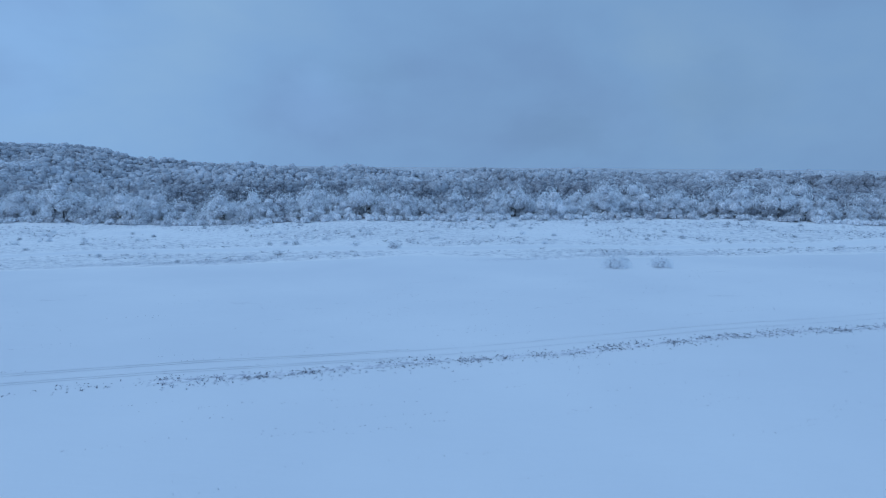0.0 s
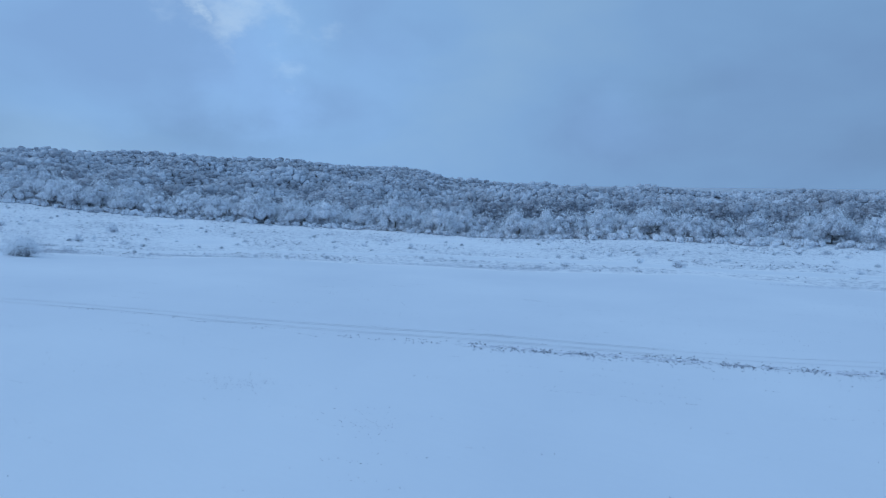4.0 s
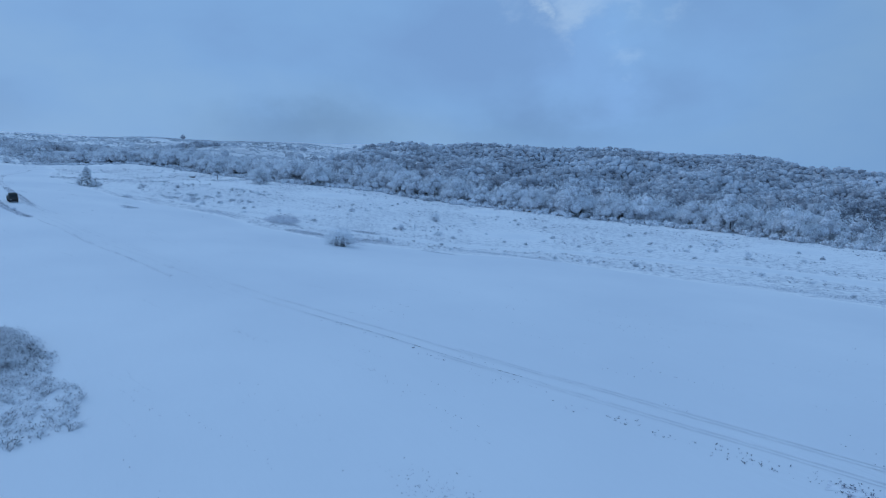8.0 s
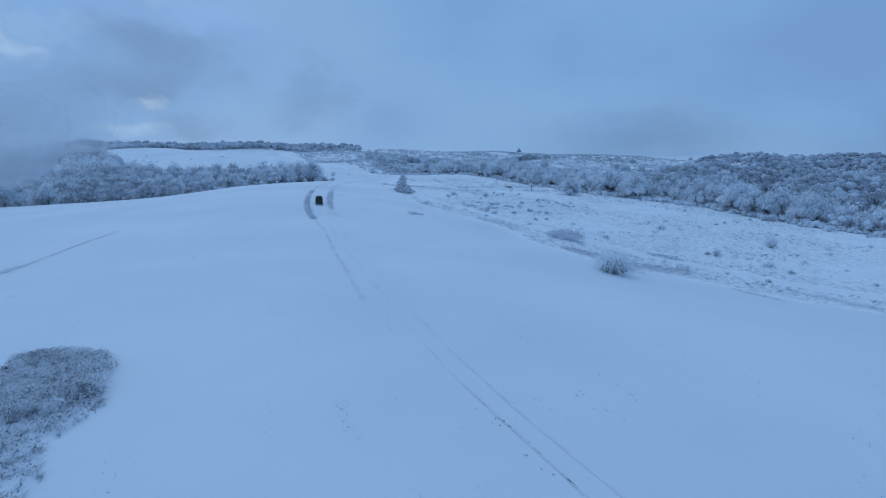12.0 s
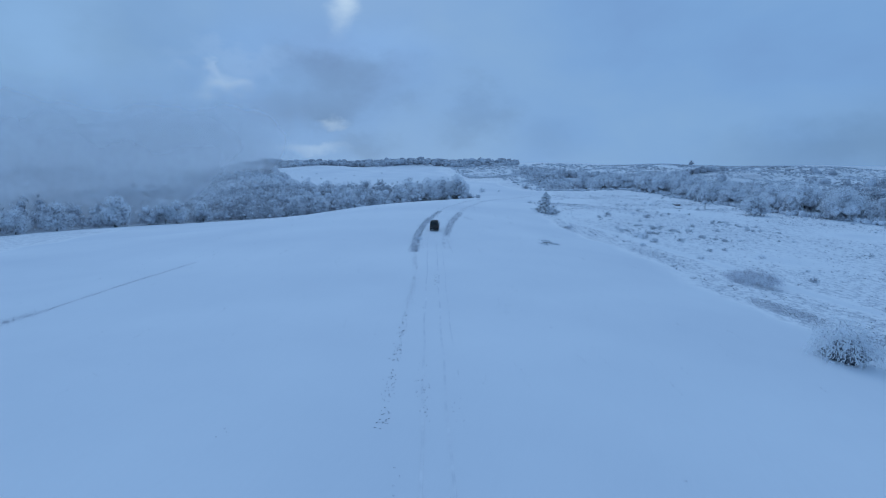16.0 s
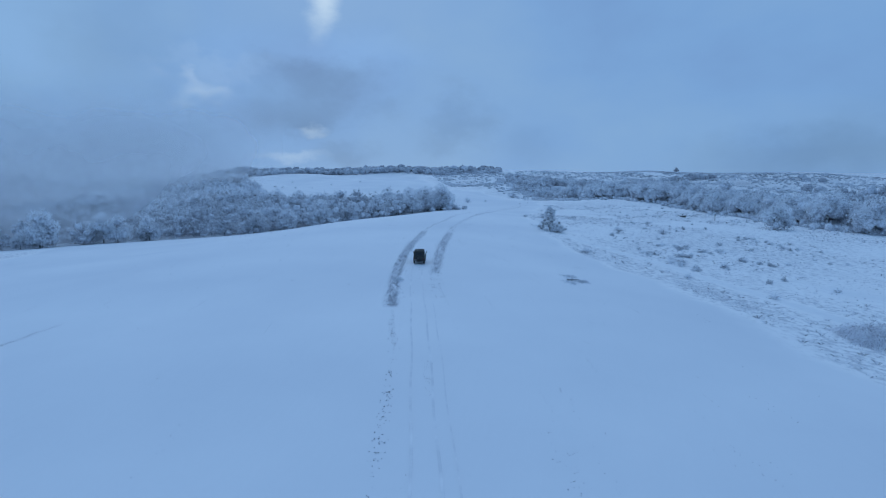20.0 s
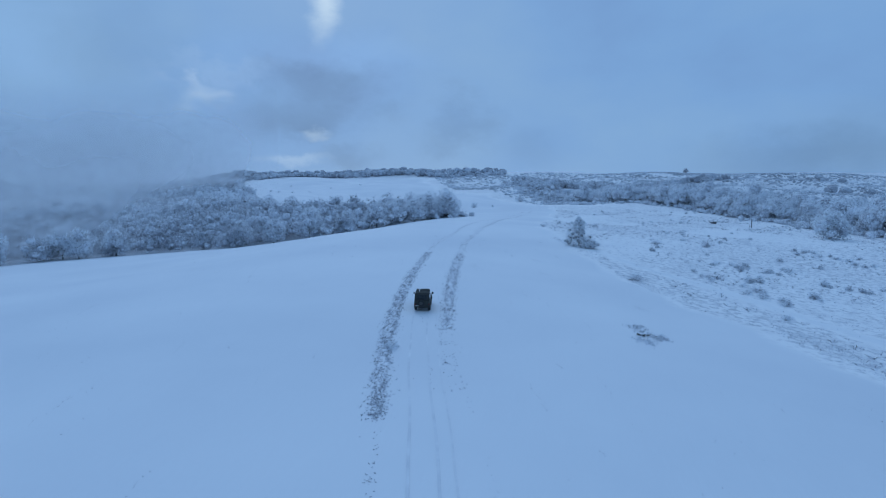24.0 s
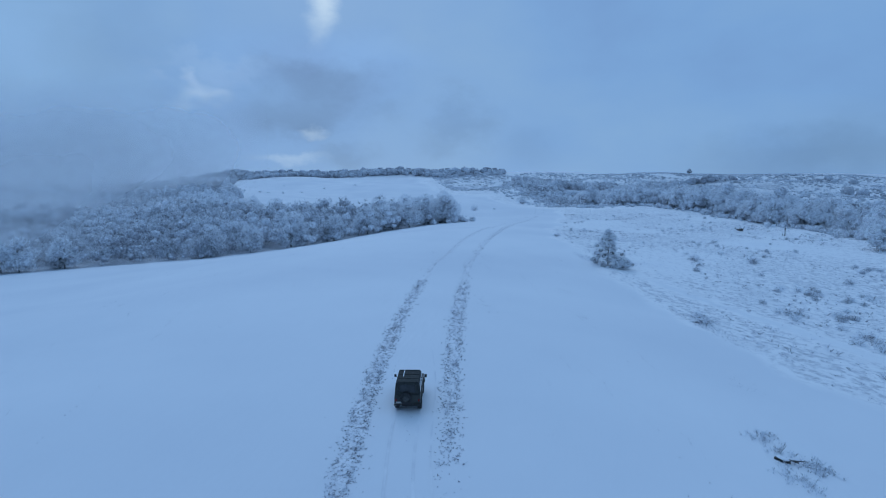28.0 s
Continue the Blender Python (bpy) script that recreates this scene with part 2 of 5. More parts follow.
def wooded(x, y):
    """1 where trees stand, 0 in the open."""
    s, n = along(x, y)
    d, az = polar(x, y)
    edge = curve(NORTH_WOOD, s)
    north = n > edge + 5 * wobble(x, y, 14, 1)
    moor = (az > 68 + 6 * wobble(x, y, 60, 8) + 3 * wobble(x, y, 23, 2)) & (n > edge + np.interp(az, (58, 66, 76, 92), (250, 190, 130, 95)) + 26 * wobble(x, y, 90, 4)) & (wobble(x, y * 1.8, 75, 2) < 0.55)
    glade = (az > 50) & (s < 300) & (d > 520) & (wobble(x, y * 1.6, 95, 7) > 0.78)
    for at, way_to, deep, broad in ((640, 60.5, 20, 2.2), (757, 63.2, 45, 2.4), (960, 68, 75, 3.2)):
        glade = glade | (((d - at) / deep) ** 2 + ((az - way_to) / broad) ** 2 < 1 + 0.5 * wobble(x, y, 21, 5))
    south = (n < curve(SOUTH_WOOD, s) + 5 * wobble(x, y, 15, 3)) & (s > 110)
    skyline = (d > 1060 + 60 * wobble(x, y, 70, 9)) & (az > 96) & (az < 145)
    return (north & ~moor & ~glade & (s < 850)) | south | skyline


def meadow(x, y):
    """How much dead grass stands out of the snow."""
    s, n = along(x, y)
    off = n - curve(FIELD_EDGE, s)
    grass = smooth(-1.5, 3.0, off + 2.6 * wobble(x, y, 9, 5) + 1.6 * wobble(x, y, 3.7, 2))
    from_lane = n - curve(LANE, s) - 2 * wobble(x, y, 40, 2)
    lane = np.exp(-(from_lane / np.interp(s, (90, 190), (5.0, 2.4))) ** 4) * smooth(245, 225, s)
    verge = smooth(-3.0, -7.0, from_lane) * (np.interp(s, (90, 150), (0.75, 0.55)) + 0.35 * wobble(x, y, 11, 8)) * smooth(240, 215, s)
    hill = smooth(420, 470, s) * smooth(60, 30, n)
    south = smooth(-86, -90, n + 0.16 * (s - 183) + 2 * wobble(x, y, 9, 3)) * smooth(140, 170, s) * smooth(275, 255, s) * 0.6
    return south + np.clip(grass * np.maximum(0.50 + 0.45 * wobble(x, y, 19, 6), verge) * (1 - 0.94 * lane), 0.06 * grass, 1) * (1 - hill)


def heath(x, y):
    """How thickly low scrub covers the far moor."""
    s, n = along(x, y)
    d, az = polar(x, y)
    return 0.42 * smooth(62, 72, az) * smooth(60, 150, n - curve(NORTH_WOOD, s)) * smooth(380, 520, d) * (0.75 + 0.25 * wobble(x, y, 45, 3))


# ---- materials ----
def material(name, rough=0.9, metal=0.0, **extra):
    m = bpy.data.materials.new(name)
    m.use_nodes = True
    t = m.node_tree
    b = t.nodes["Principled BSDF"]
    b.inputs["Roughness"].default_value, b.inputs["Metallic"].default_value = rough, metal
    for key, value in extra.items():
        b.inputs[key].default_value = value
    return m, t, b


def bumped(t, b, heightsocket, strength, distance):
    t.links.new(node(t, "ShaderNodeBump", {"Height": heightsocket, "Strength": strength, "Distance": distance}).outputs["Normal"], b.inputs["Normal"])


def noise_of(t, scale, detail=4.0, rough=0.55, vector=None):
    where = vector or node(t, "ShaderNodeTexCoord").outputs["Object"]
    return node(t, "ShaderNodeTexNoise", {"Vector": where, "Scale": scale, "Detail": detail, "Roughness": rough}).outputs["Fac"]


def mixed(t, fac, a, b):
    n = t.nodes.new("ShaderNodeMix")
    n.data_type = "RGBA"
    for k, v in ((0, fac), (6, a), (7, b)):
        if isinstance(v, bpy.types.NodeSocket):
            t.links.new(v, n.inputs[k])
        else:
            n.inputs[k].default_value = v if k == 0 else (*v, 1)
    return n.outputs[2]


def speckled(name, dark, light, scale=3.0, rough=0.9, bump=0.0, lo=0.35, hi=0.65, **extra):
    m, t, b = material(name, rough, **extra)
    f = noise_of(t, scale, 6.0, 0.6)
    t.links.new(ramp(t, f, ((lo, dark), (hi, light))), b.inputs["Base Color"])
    if bump:
        bumped(t, b, f, bump, 0.02)
    return m


def ground_material():
    m, t, b = material("snow_cover", 0.75)
    where = node(t, "ShaderNodeTexCoord").outputs["Object"]
    grass = node(t, "ShaderNodeAttribute", attribute_name="grass").outputs["Fac"]
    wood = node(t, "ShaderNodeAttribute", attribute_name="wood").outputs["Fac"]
    broad = noise_of(t, 0.035, 4.0, 0.5, where)
    mid = noise_of(t, 0.45, 6.0, 0.62, where)
    small = noise_of(t, 2.6, 6.0, 0.68, where)
    snow = ramp(t, broad, ((0.3, (0.80, 0.83, 0.87)), (0.7, (0.90, 0.92, 0.94))))
    stems = ramp(t, small, ((0.36, (0.38, 0.395, 0.44)), (0.64, (0.72, 0.75, 0.80))))
    # blades stand through where the snow is thin
    wide = noise_of(t, 0.13, 5.0, 0.6, where)
    speck = noise_of(t, 0.85, 5.0, 0.62, where)
    speck = node(t, "ShaderNodeMath", {0: grass, 1: 0.10, 2: speck}, operation="MULTIPLY_ADD").outputs[0]
    speck = node(t, "ShaderNodeMapRange", {"Value": speck, "From Min": 0.54, "From Max": 0.66, "To Max": 0.75}).outputs["Result"]
    broad_show = node(t, "ShaderNodeMapRange", {"Value": wide, "From Min": 0.52, "From Max": 0.68, "To Max": 0.34}).outputs["Result"]
    show = node(t, "ShaderNodeMath", {0: speck, 1: broad_show}, operation="MAXIMUM").outputs[0]
    mats = node(t, "ShaderNodeMapRange", {"Value": noise_of(t, 0.75, 6.0, 0.66, node(t, "ShaderNodeMapping", {"Vector": where, "Rotation": (0, 0, radians(-16)), "Scale": (0.8, 1.2, 1.0)}).outputs["Vector"]), "From Min": 0.53, "From Max": 0.66, "To Max": 0.6}).outputs["Result"]
    show = node(t, "ShaderNodeMath", {0: show, 1: mats}, operation="MAXIMUM").outputs[0]
    show = node(t, "ShaderNodeMath", {0: show, 1: node(t, "ShaderNodeMath", {0: grass, 1: 2.2}, operation="MULTIPLY", use_clamp=True).outputs[0]}, operation="MULTIPLY").outputs[0]
    open_snow = node(t, "ShaderNodeMath", {0: grass, 1: 5.0}, operation="MULTIPLY", use_clamp=True).outputs[0]
    c = mixed(t, show, mixed(t, open_snow, snow, (0.975, 0.983, 0.99)), stems)
    # under trees the ground colour is darkened for their shade; heath scrub shares it
    shaded_litter = ramp(t, small, ((0.36, (0.27, 0.28, 0.31)), (0.6, (0.74, 0.77, 0.81))))
    c = mixed(t, wood, c, shaded_litter)
    t.links.new(c, b.inputs["Base Color"])
    wind = node(t, "ShaderNodeMapping", {"Vector": where, "Rotation": (0, 0, radians(20)), "Scale": (0.25, 1.0, 1.0)}).outputs["Vector"]
    drift = noise_of(t, 0.6, 5.0, 0.55, wind)
    rough_h = node(t, "ShaderNodeMath", {0: mid, 1: grass}, operation="MULTIPLY").outputs[0]
    total_h = node(t, "ShaderNodeMath", {0: rough_h, 1: 2.0, 2: drift}, operation="MULTIPLY_ADD").outputs[0]
    bumped(t, b, total_h, 0.35, 0.25)
    return m


def island_material(name, stops, rough=0.9, grain=0.0, lean=0.35, thin=0.35):
    """Twigs and blades: each piece its own tone, from bare wood to thick rime."""
    m, t, b = material(name, rough)
    r = node(t, "ShaderNodeNewGeometry").outputs["Random Per Island"]
    f = noise_of(t, grain or 0.35, 3.0, 0.5)
    f = node(t, "ShaderNodeMath", {0: f, 1: -0.5}, operation="ADD").outputs[0]
    f = node(t, "ShaderNodeMath", {0: f, 1: lean, 2: r}, operation="MULTIPLY_ADD", use_clamp=True).outputs[0]
    c = ramp(t, f, stops)
    t.links.new(c, b.inputs["Base Color"])
    if thin:
        # light also comes through the rime from behind
        through_light = node(t, "ShaderNodeBsdfTranslucent", {"Color": c}).outputs[0]
        t.links.new(node(t, "ShaderNodeMixShader", {0: thin, 1: b.outputs[0], 2: through_light}).outputs[0], t.nodes["Material Output"].inputs["Surface"])
    return m


SNOW = ground_material()
RIME = island_material("rimed_twigs", ((0.0, (0.48, 0.50, 0.55)), (0.10, (0.70, 0.73, 0.78)), (0.22, (0.91, 0.945, 0.985)), (1.0, (0.96, 0.985, 1.0))), grain=0.11, lean=0.7, thin=0.42)
RIME_THIN = island_material("half_bare_twigs", ((0.0, (0.03, 0.03, 0.036)), (0.35, (0.11, 0.11, 0.125)), (0.6, (0.45, 0.46, 0.50)), (1.0, (0.85, 0.88, 0.93))))
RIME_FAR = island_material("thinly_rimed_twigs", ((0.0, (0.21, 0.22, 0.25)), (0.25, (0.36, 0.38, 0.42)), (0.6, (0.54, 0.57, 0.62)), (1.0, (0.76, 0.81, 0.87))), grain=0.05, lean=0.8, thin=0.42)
# the far twigs toned down, so the farther woods look paler as through haze
RIME_DARKENED = island_material("darkened_rimed_twigs", ((0.0, (0.14, 0.147, 0.17)), (0.25, (0.25, 0.262, 0.30)), (0.6, (0.40, 0.425, 0.47)), (1.0, (0.63, 0.675, 0.74))), grain=0.05, lean=0.8, thin=0.42)
RIME_HEATH = island_material("rimed_scrub_twigs", ((0.0, (0.40, 0.42, 0.46)), (0.15, (0.58, 0.61, 0.66)), (0.35, (0.80, 0.84, 0.90)), (1.0, (0.93, 0.95, 0.98))), grain=0.06, lean=0.8, thin=0.42)
RIME_SOUTH = island_material("greyly_rimed_twigs", ((0.0, (0.18, 0.185, 0.20)), (0.2, (0.46, 0.475, 0.51)), (0.45, (0.76, 0.80, 0.85)), (1.0, (0.93, 0.96, 1.0))), grain=0.09, lean=0.8, thin=0.42)


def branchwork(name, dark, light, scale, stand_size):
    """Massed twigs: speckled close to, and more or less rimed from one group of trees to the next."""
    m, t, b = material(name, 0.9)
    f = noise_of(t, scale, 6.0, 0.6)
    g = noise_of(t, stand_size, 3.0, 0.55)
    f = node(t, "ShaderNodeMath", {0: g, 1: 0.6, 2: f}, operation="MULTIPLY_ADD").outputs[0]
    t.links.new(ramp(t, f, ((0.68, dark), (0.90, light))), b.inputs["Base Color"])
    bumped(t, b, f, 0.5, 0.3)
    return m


# inner branchwork, toned darker than the sprays to imitate shade in the gaps
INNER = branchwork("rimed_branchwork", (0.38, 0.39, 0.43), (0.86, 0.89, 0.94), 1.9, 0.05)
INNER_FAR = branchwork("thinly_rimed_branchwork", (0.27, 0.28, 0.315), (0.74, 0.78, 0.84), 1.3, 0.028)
INNER_DARKENED = branchwork("darkened_rimed_branchwork", (0.18, 0.187, 0.215), (0.55, 0.585, 0.64), 1.3, 0.028)
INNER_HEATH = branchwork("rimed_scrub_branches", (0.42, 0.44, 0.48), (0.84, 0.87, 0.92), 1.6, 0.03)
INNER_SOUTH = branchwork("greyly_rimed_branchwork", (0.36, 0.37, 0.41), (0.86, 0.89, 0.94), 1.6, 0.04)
# the conifer's inner cores, dark tone put in for shade between its sprays
INNER_CONE = branchwork("shaded_needles", (0.07, 0.07, 0.075), (0.60, 0.62, 0.66), 2.6, 0.5)
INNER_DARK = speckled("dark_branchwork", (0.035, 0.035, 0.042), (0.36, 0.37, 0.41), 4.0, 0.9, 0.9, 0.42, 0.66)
BARK = speckled("frosty_bark", (0.03, 0.026, 0.024), (0.22, 0.21, 0.21), 3.5, 0.95, 0.6)
BLADE = island_material("frosted_dead_grass", ((0.0, (0.36, 0.37, 0.41)), (0.3, (0.56, 0.58, 0.63)), (0.55, (0.78, 0.81, 0.86)), (1.0, (0.93, 0.955, 0.985))))
DARK_BLADE = island_material("dark_dead_grass", ((0.0, (0.07, 0.068, 0.09)), (0.33, (0.19, 0.19, 0.235)), (0.55, (0.47, 0.48, 0.55)), (1.0, (0.88, 0.90, 0.95))))


# ---- building blocks ----
def mesh_of(name, verts, faces, mats, flat_shade=True, second=0):
    """A mesh; the last faces, as many as second says, take the second material."""
    me = bpy.data.meshes.new(name)
    verts, faces = np.asarray(verts, np.float32), np.asarray(faces, np.int32)
    k = faces.shape[1]
    me.vertices.add(len(verts))
    me.vertices.foreach_set("co", verts.ravel())
    me.loops.add(faces.size)
    me.loops.foreach_set("vertex_index", faces.ravel())
    me.polygons.add(len(faces))
    me.polygons.foreach_set("loop_start", np.arange(0, faces.size, k, dtype=np.int32))
    if not flat_shade:
        me.polygons.foreach_set("use_smooth", np.ones(len(faces), bool))
    for m in mats if isinstance(mats, tuple) else (mats,):
        me.materials.append(m)
    if second:
        which = np.zeros(len(faces), np.int32)
        which[-second:] = 1
        me.polygons.foreach_set("material_index", which)
    me.update(calc_edges=True)
    return me


def part(name, bm, mat, parent=None, label="", smooth_shade=False):
    me = bpy.data.meshes.new(name)
    for f in bm.faces:
        f.smooth = smooth_shade
    bm.to_mesh(me)
    bm.free()
    me.materials.append(mat)
    ob = new(name, me)
    ob.parent = parent
    return tagged(ob, label)


def holder(name, m, label, category, group="", kind=""):
    ob = new(name)
    ob.matrix_basis = m
    return tagged(ob, label, category, group, kind)


def stand(s, n, turn=0, sink=0.0):
    """A pose on the ground."""
    x, y = place(s, n)
    return pose(x, y, float(height(x, y)) - sink, 0, 0, turn)


# ---- ground: one sheet to the horizon ----
def spread(centre, fine, step, reach, grow):
    out, at, st = [0.0], 0.0, step
    while at < reach:
        st = step if at < fine else st * grow
        at += st
        out.append(at)
    out = np.array(out)
    return np.concatenate([centre - out[:0:-1], centre + out])


def build_ground():
    gx, gy = spread(-130, 260, 2.6, 4600, 1.07), spread(40, 170, 2.6, 4600, 1.07)
    X, Y = np.meshgrid(gx, gy)
    Z = height(X, Y)
    w, h = len(gx), len(gy)
    i = np.arange(w * h).reshape(h, w)
    faces = np.stack([i[:-1, :-1], i[:-1, 1:], i[1:, 1:], i[1:, :-1]], -1).reshape(-1, 4)
    me = mesh_of("ground", np.stack([X, Y, Z], -1).reshape(-1, 3), faces, SNOW, False)
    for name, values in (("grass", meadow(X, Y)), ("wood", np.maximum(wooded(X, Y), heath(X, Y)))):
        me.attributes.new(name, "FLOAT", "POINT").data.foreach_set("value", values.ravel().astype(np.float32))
    return tagged(new("ground", me), "snow-covered rolling field with a rough frosted meadow", "ground", kind="structure")


ground = build_ground()


# ---- trees ----
def twigs(rng, centres, radii, count, size, droop=0.25, slim=0.34):
    """Count small rimed sprays on clumps: pointed pieces that stand out of each clump's shell."""
    k = rng.integers(0, len(centres), count)
    d = rng.normal(size=(count, 3))
    d[:, 2] += 0.25
    d /= np.linalg.norm(d, axis=1)[:, None]
    base = centres[k] + d * (radii[k] * rng.uniform(0.45, 1.0, count) ** 0.5)[:, None] * np.array([1, 1, 0.8])
    skin = d + rng.normal(scale=0.38, size=(count, 3))
    out = np.cross(skin, rng.normal(size=(count, 3))) + d * rng.uniform(0.0, 0.9, (count, 1))
    out[:, 2] -= droop
    out /= np.linalg.norm(out, axis=1)[:, None]
    side = np.cross(out, skin)
    side /= np.linalg.norm(side, axis=1)[:, None]
    ln = size * rng.uniform(0.6, 1.4, count)[:, None]
    a, b, c = base - side * ln * slim, base + side * ln * slim, base + out * ln
    v = np.stack([a, b, c], 1).reshape(-1, 3)
    return v, np.arange(count * 3).reshape(-1, 3)


def fronds(rng, centres, radii, count, size, slim, squat, run=16, floor=0.05):
    """Rimed twigs strung along branches that arch out from the top of each lobe and hang down its side."""
    many = max(1, count // run)
    k = rng.integers(0, len(centres), many)
    round_at = rng.uniform(0, 2 * np.pi, many)
    first = rng.uniform(0.1, 0.9, many)
    last = first + rng.uniform(0.5, 1.25, many)
    lift = rng.uniform(0.80, 1.28, many)
    step = np.linspace(0, 1, run)[None]
    fall = first[:, None] + (last - first)[:, None] * step + rng.normal(scale=0.05, size=(many, run))
    turn = round_at[:, None] + rng.normal(scale=0.05, size=(many, run)) + 0.35 * step * rng.normal(size=(many, 1))
    d = np.stack([np.sin(fall) * np.cos(turn), np.sin(fall) * np.sin(turn), np.cos(fall)], -1)
    down = np.stack([np.cos(fall) * np.cos(turn), np.cos(fall) * np.sin(turn), -np.sin(fall)], -1)
    base = centres[k][:, None] + d * (radii[k] * lift)[:, None, None] * np.array([1, 1, squat])
    d, down, base = d.reshape(-1, 3), down.reshape(-1, 3), base.reshape(-1, 3)
    base = base + rng.normal(scale=0.10 * size, size=base.shape)
    out = down * 0.75 + d * rng.uniform(-0.1, 0.7, (len(d), 1)) + rng.normal(scale=0.45, size=d.shape)
    out[:, 2] -= 0.3
    out /= np.linalg.norm(out, axis=1)[:, None]
    side = np.cross(out, d + rng.normal(scale=0.45, size=d.shape))
    side /= np.linalg.norm(side, axis=1)[:, None]
    ln = size * rng.uniform(0.6, 1.4, len(d))[:, None]
    v = np.stack([base - side * ln * slim, base + side * ln * slim, base + out * ln], 1).reshape(-1, 3)
    v[:, 2] = np.maximum(v[:, 2], floor)
    return v, np.arange(len(v)).reshape(-1, 3)


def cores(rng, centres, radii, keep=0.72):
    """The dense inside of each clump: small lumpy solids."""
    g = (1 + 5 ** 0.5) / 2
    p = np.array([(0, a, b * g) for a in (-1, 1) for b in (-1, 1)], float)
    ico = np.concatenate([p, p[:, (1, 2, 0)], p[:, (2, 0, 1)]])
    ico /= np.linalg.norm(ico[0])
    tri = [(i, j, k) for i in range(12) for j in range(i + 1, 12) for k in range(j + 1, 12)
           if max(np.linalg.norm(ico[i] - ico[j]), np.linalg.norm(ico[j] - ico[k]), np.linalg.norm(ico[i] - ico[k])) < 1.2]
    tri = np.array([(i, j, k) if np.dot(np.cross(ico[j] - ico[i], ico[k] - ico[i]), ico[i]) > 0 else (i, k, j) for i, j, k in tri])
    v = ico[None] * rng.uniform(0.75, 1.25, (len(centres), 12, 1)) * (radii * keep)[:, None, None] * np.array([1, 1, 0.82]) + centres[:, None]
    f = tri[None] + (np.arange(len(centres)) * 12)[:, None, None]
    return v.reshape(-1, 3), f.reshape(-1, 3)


def beads(rng, centres, radii):
    """Small uneven eight-sided lumps of rime."""
    p = np.array([(1, 0, 0), (-1, 0, 0), (0, 1, 0), (0, -1, 0), (0, 0, 1), (0, 0, -1)], float)
    tri = np.array([(0, 2, 4), (2, 1, 4), (1, 3, 4), (3, 0, 4), (2, 0, 5), (1, 2, 5), (3, 1, 5), (0, 3, 5)])
    v = p[None] * rng.uniform(0.65, 1.35, (len(centres), 6, 1)) + rng.normal(scale=0.22, size=(len(centres), 6, 3))
    v = v * radii[:, None, None] * np.array([1, 1, 0.8]) + centres[:, None]
    return v.reshape(-1, 3), (tri[None] + (np.arange(len(centres)) * 6)[:, None, None]).reshape(-1, 3)


def lobed_crown(rng, h, r, lobes, count, bead, pieces, size, droop=0.75, slim=0.12, squat=0.9):
    """A domed crown: a few big lobes of branches, their outsides set with lumps and sprays of rime."""
    a = np.arange(lobes) * 2.4 + rng.uniform(0, 6)
    reach = r * rng.uniform(0.42, 0.62, lobes)
    big = r * rng.uniform(0.40, 0.56, lobes)
    z = h * rng.uniform(0.20, 0.54, lobes)
    if lobes > 2:
        reach[0], big[0] = 0.12 * r, 0.52 * r
    else:
        reach, big = reach * 0.4, big * 1.5
    z[0] = h - big[0] * 0.95 if lobes > 2 else 0.45 * h
    c = np.stack([reach * np.cos(a), reach * np.sin(a), z], 1)
    many = max(count * 9, pieces)
    k = rng.integers(0, lobes, many)
    d = rng.normal(size=(many, 3))
    d[:, 2] += 0.3
    d /= np.linalg.norm(d, axis=1)[:, None]
    q = c[k] + d * (big[k] * rng.uniform(0.82, 1.06, many))[:, None] * np.array([1, 1, squat])
    free = np.ones(many, bool)
    for j in range(lobes):
        free &= (k == j) | (np.linalg.norm((q - c[j]) / np.array([1, 1, squat]), axis=1) > 0.86 * big[j])
    q = np.concatenate([q[free], q[~free]])
    roots = q[:max(count, pieces // 3)]
    q = q[:count]
    q[:, 2] = np.maximum(q[:, 2], 0.12 * bead)
    rad = bead * rng.uniform(0.55, 1.25, count)
    spray_set = joined(fronds(rng, c, big, pieces, size, slim, squat, 16 if pieces > 500 else 8), twigs(rng, q, np.full(len(q), bead), pieces // 5, size * 1.2, -0.5, 0.06)) if droop > 0 else twigs(rng, roots, np.full(len(roots), bead * 0.9), pieces, size, droop, slim)
    return joined(spray_set, beads(rng, q, rad), cores(rng, c, big, 0.67 if droop > 0 else 0.64)), 20 * lobes, c


def round_crown(rng, h, r, pieces, size, faces_in=80):
    """One broad lumpy dome of massed twigs with sprays on it."""
    g, f = cores(rng, np.zeros((1, 3)), np.ones(1), 1.0)
    g = g / np.linalg.norm(g, axis=1)[:, None]
    verts, faces, seen = list(g), [], {}
    if faces_in == 20:
        faces = [tuple(q) for q in f]
        f = []
    for a, b, c in f:
        m = []
        for i, j in ((a, b), (b, c), (c, a)):
            k = (min(i, j), max(i, j))
            if k not in seen:
                seen[k] = len(verts)
                q = verts[i] + verts[j]
                verts.append(q / np.linalg.norm(q))
            m.append(seen[k])
        faces += [(a, m[0], m[2]), (b, m[1], m[0]), (c, m[2], m[1]), tuple(m)]
    v = np.array(verts) * rng.uniform(0.60, 1.28, (len(verts), 1)) * np.array([r * 0.66, r * 0.66, h * 0.48]) + np.array([0, 0, h * 0.45])
    out = v[rng.integers(0, len(v), pieces)]
    out = out * np.array([1.06, 1.06, 1.04]) + rng.normal(scale=0.13 * r, size=out.shape)
    return joined(twigs(rng, out, np.full(pieces, 0.12 * r), pieces, size, 0.1, 0.3), (v, np.array(faces))), faces_in, None


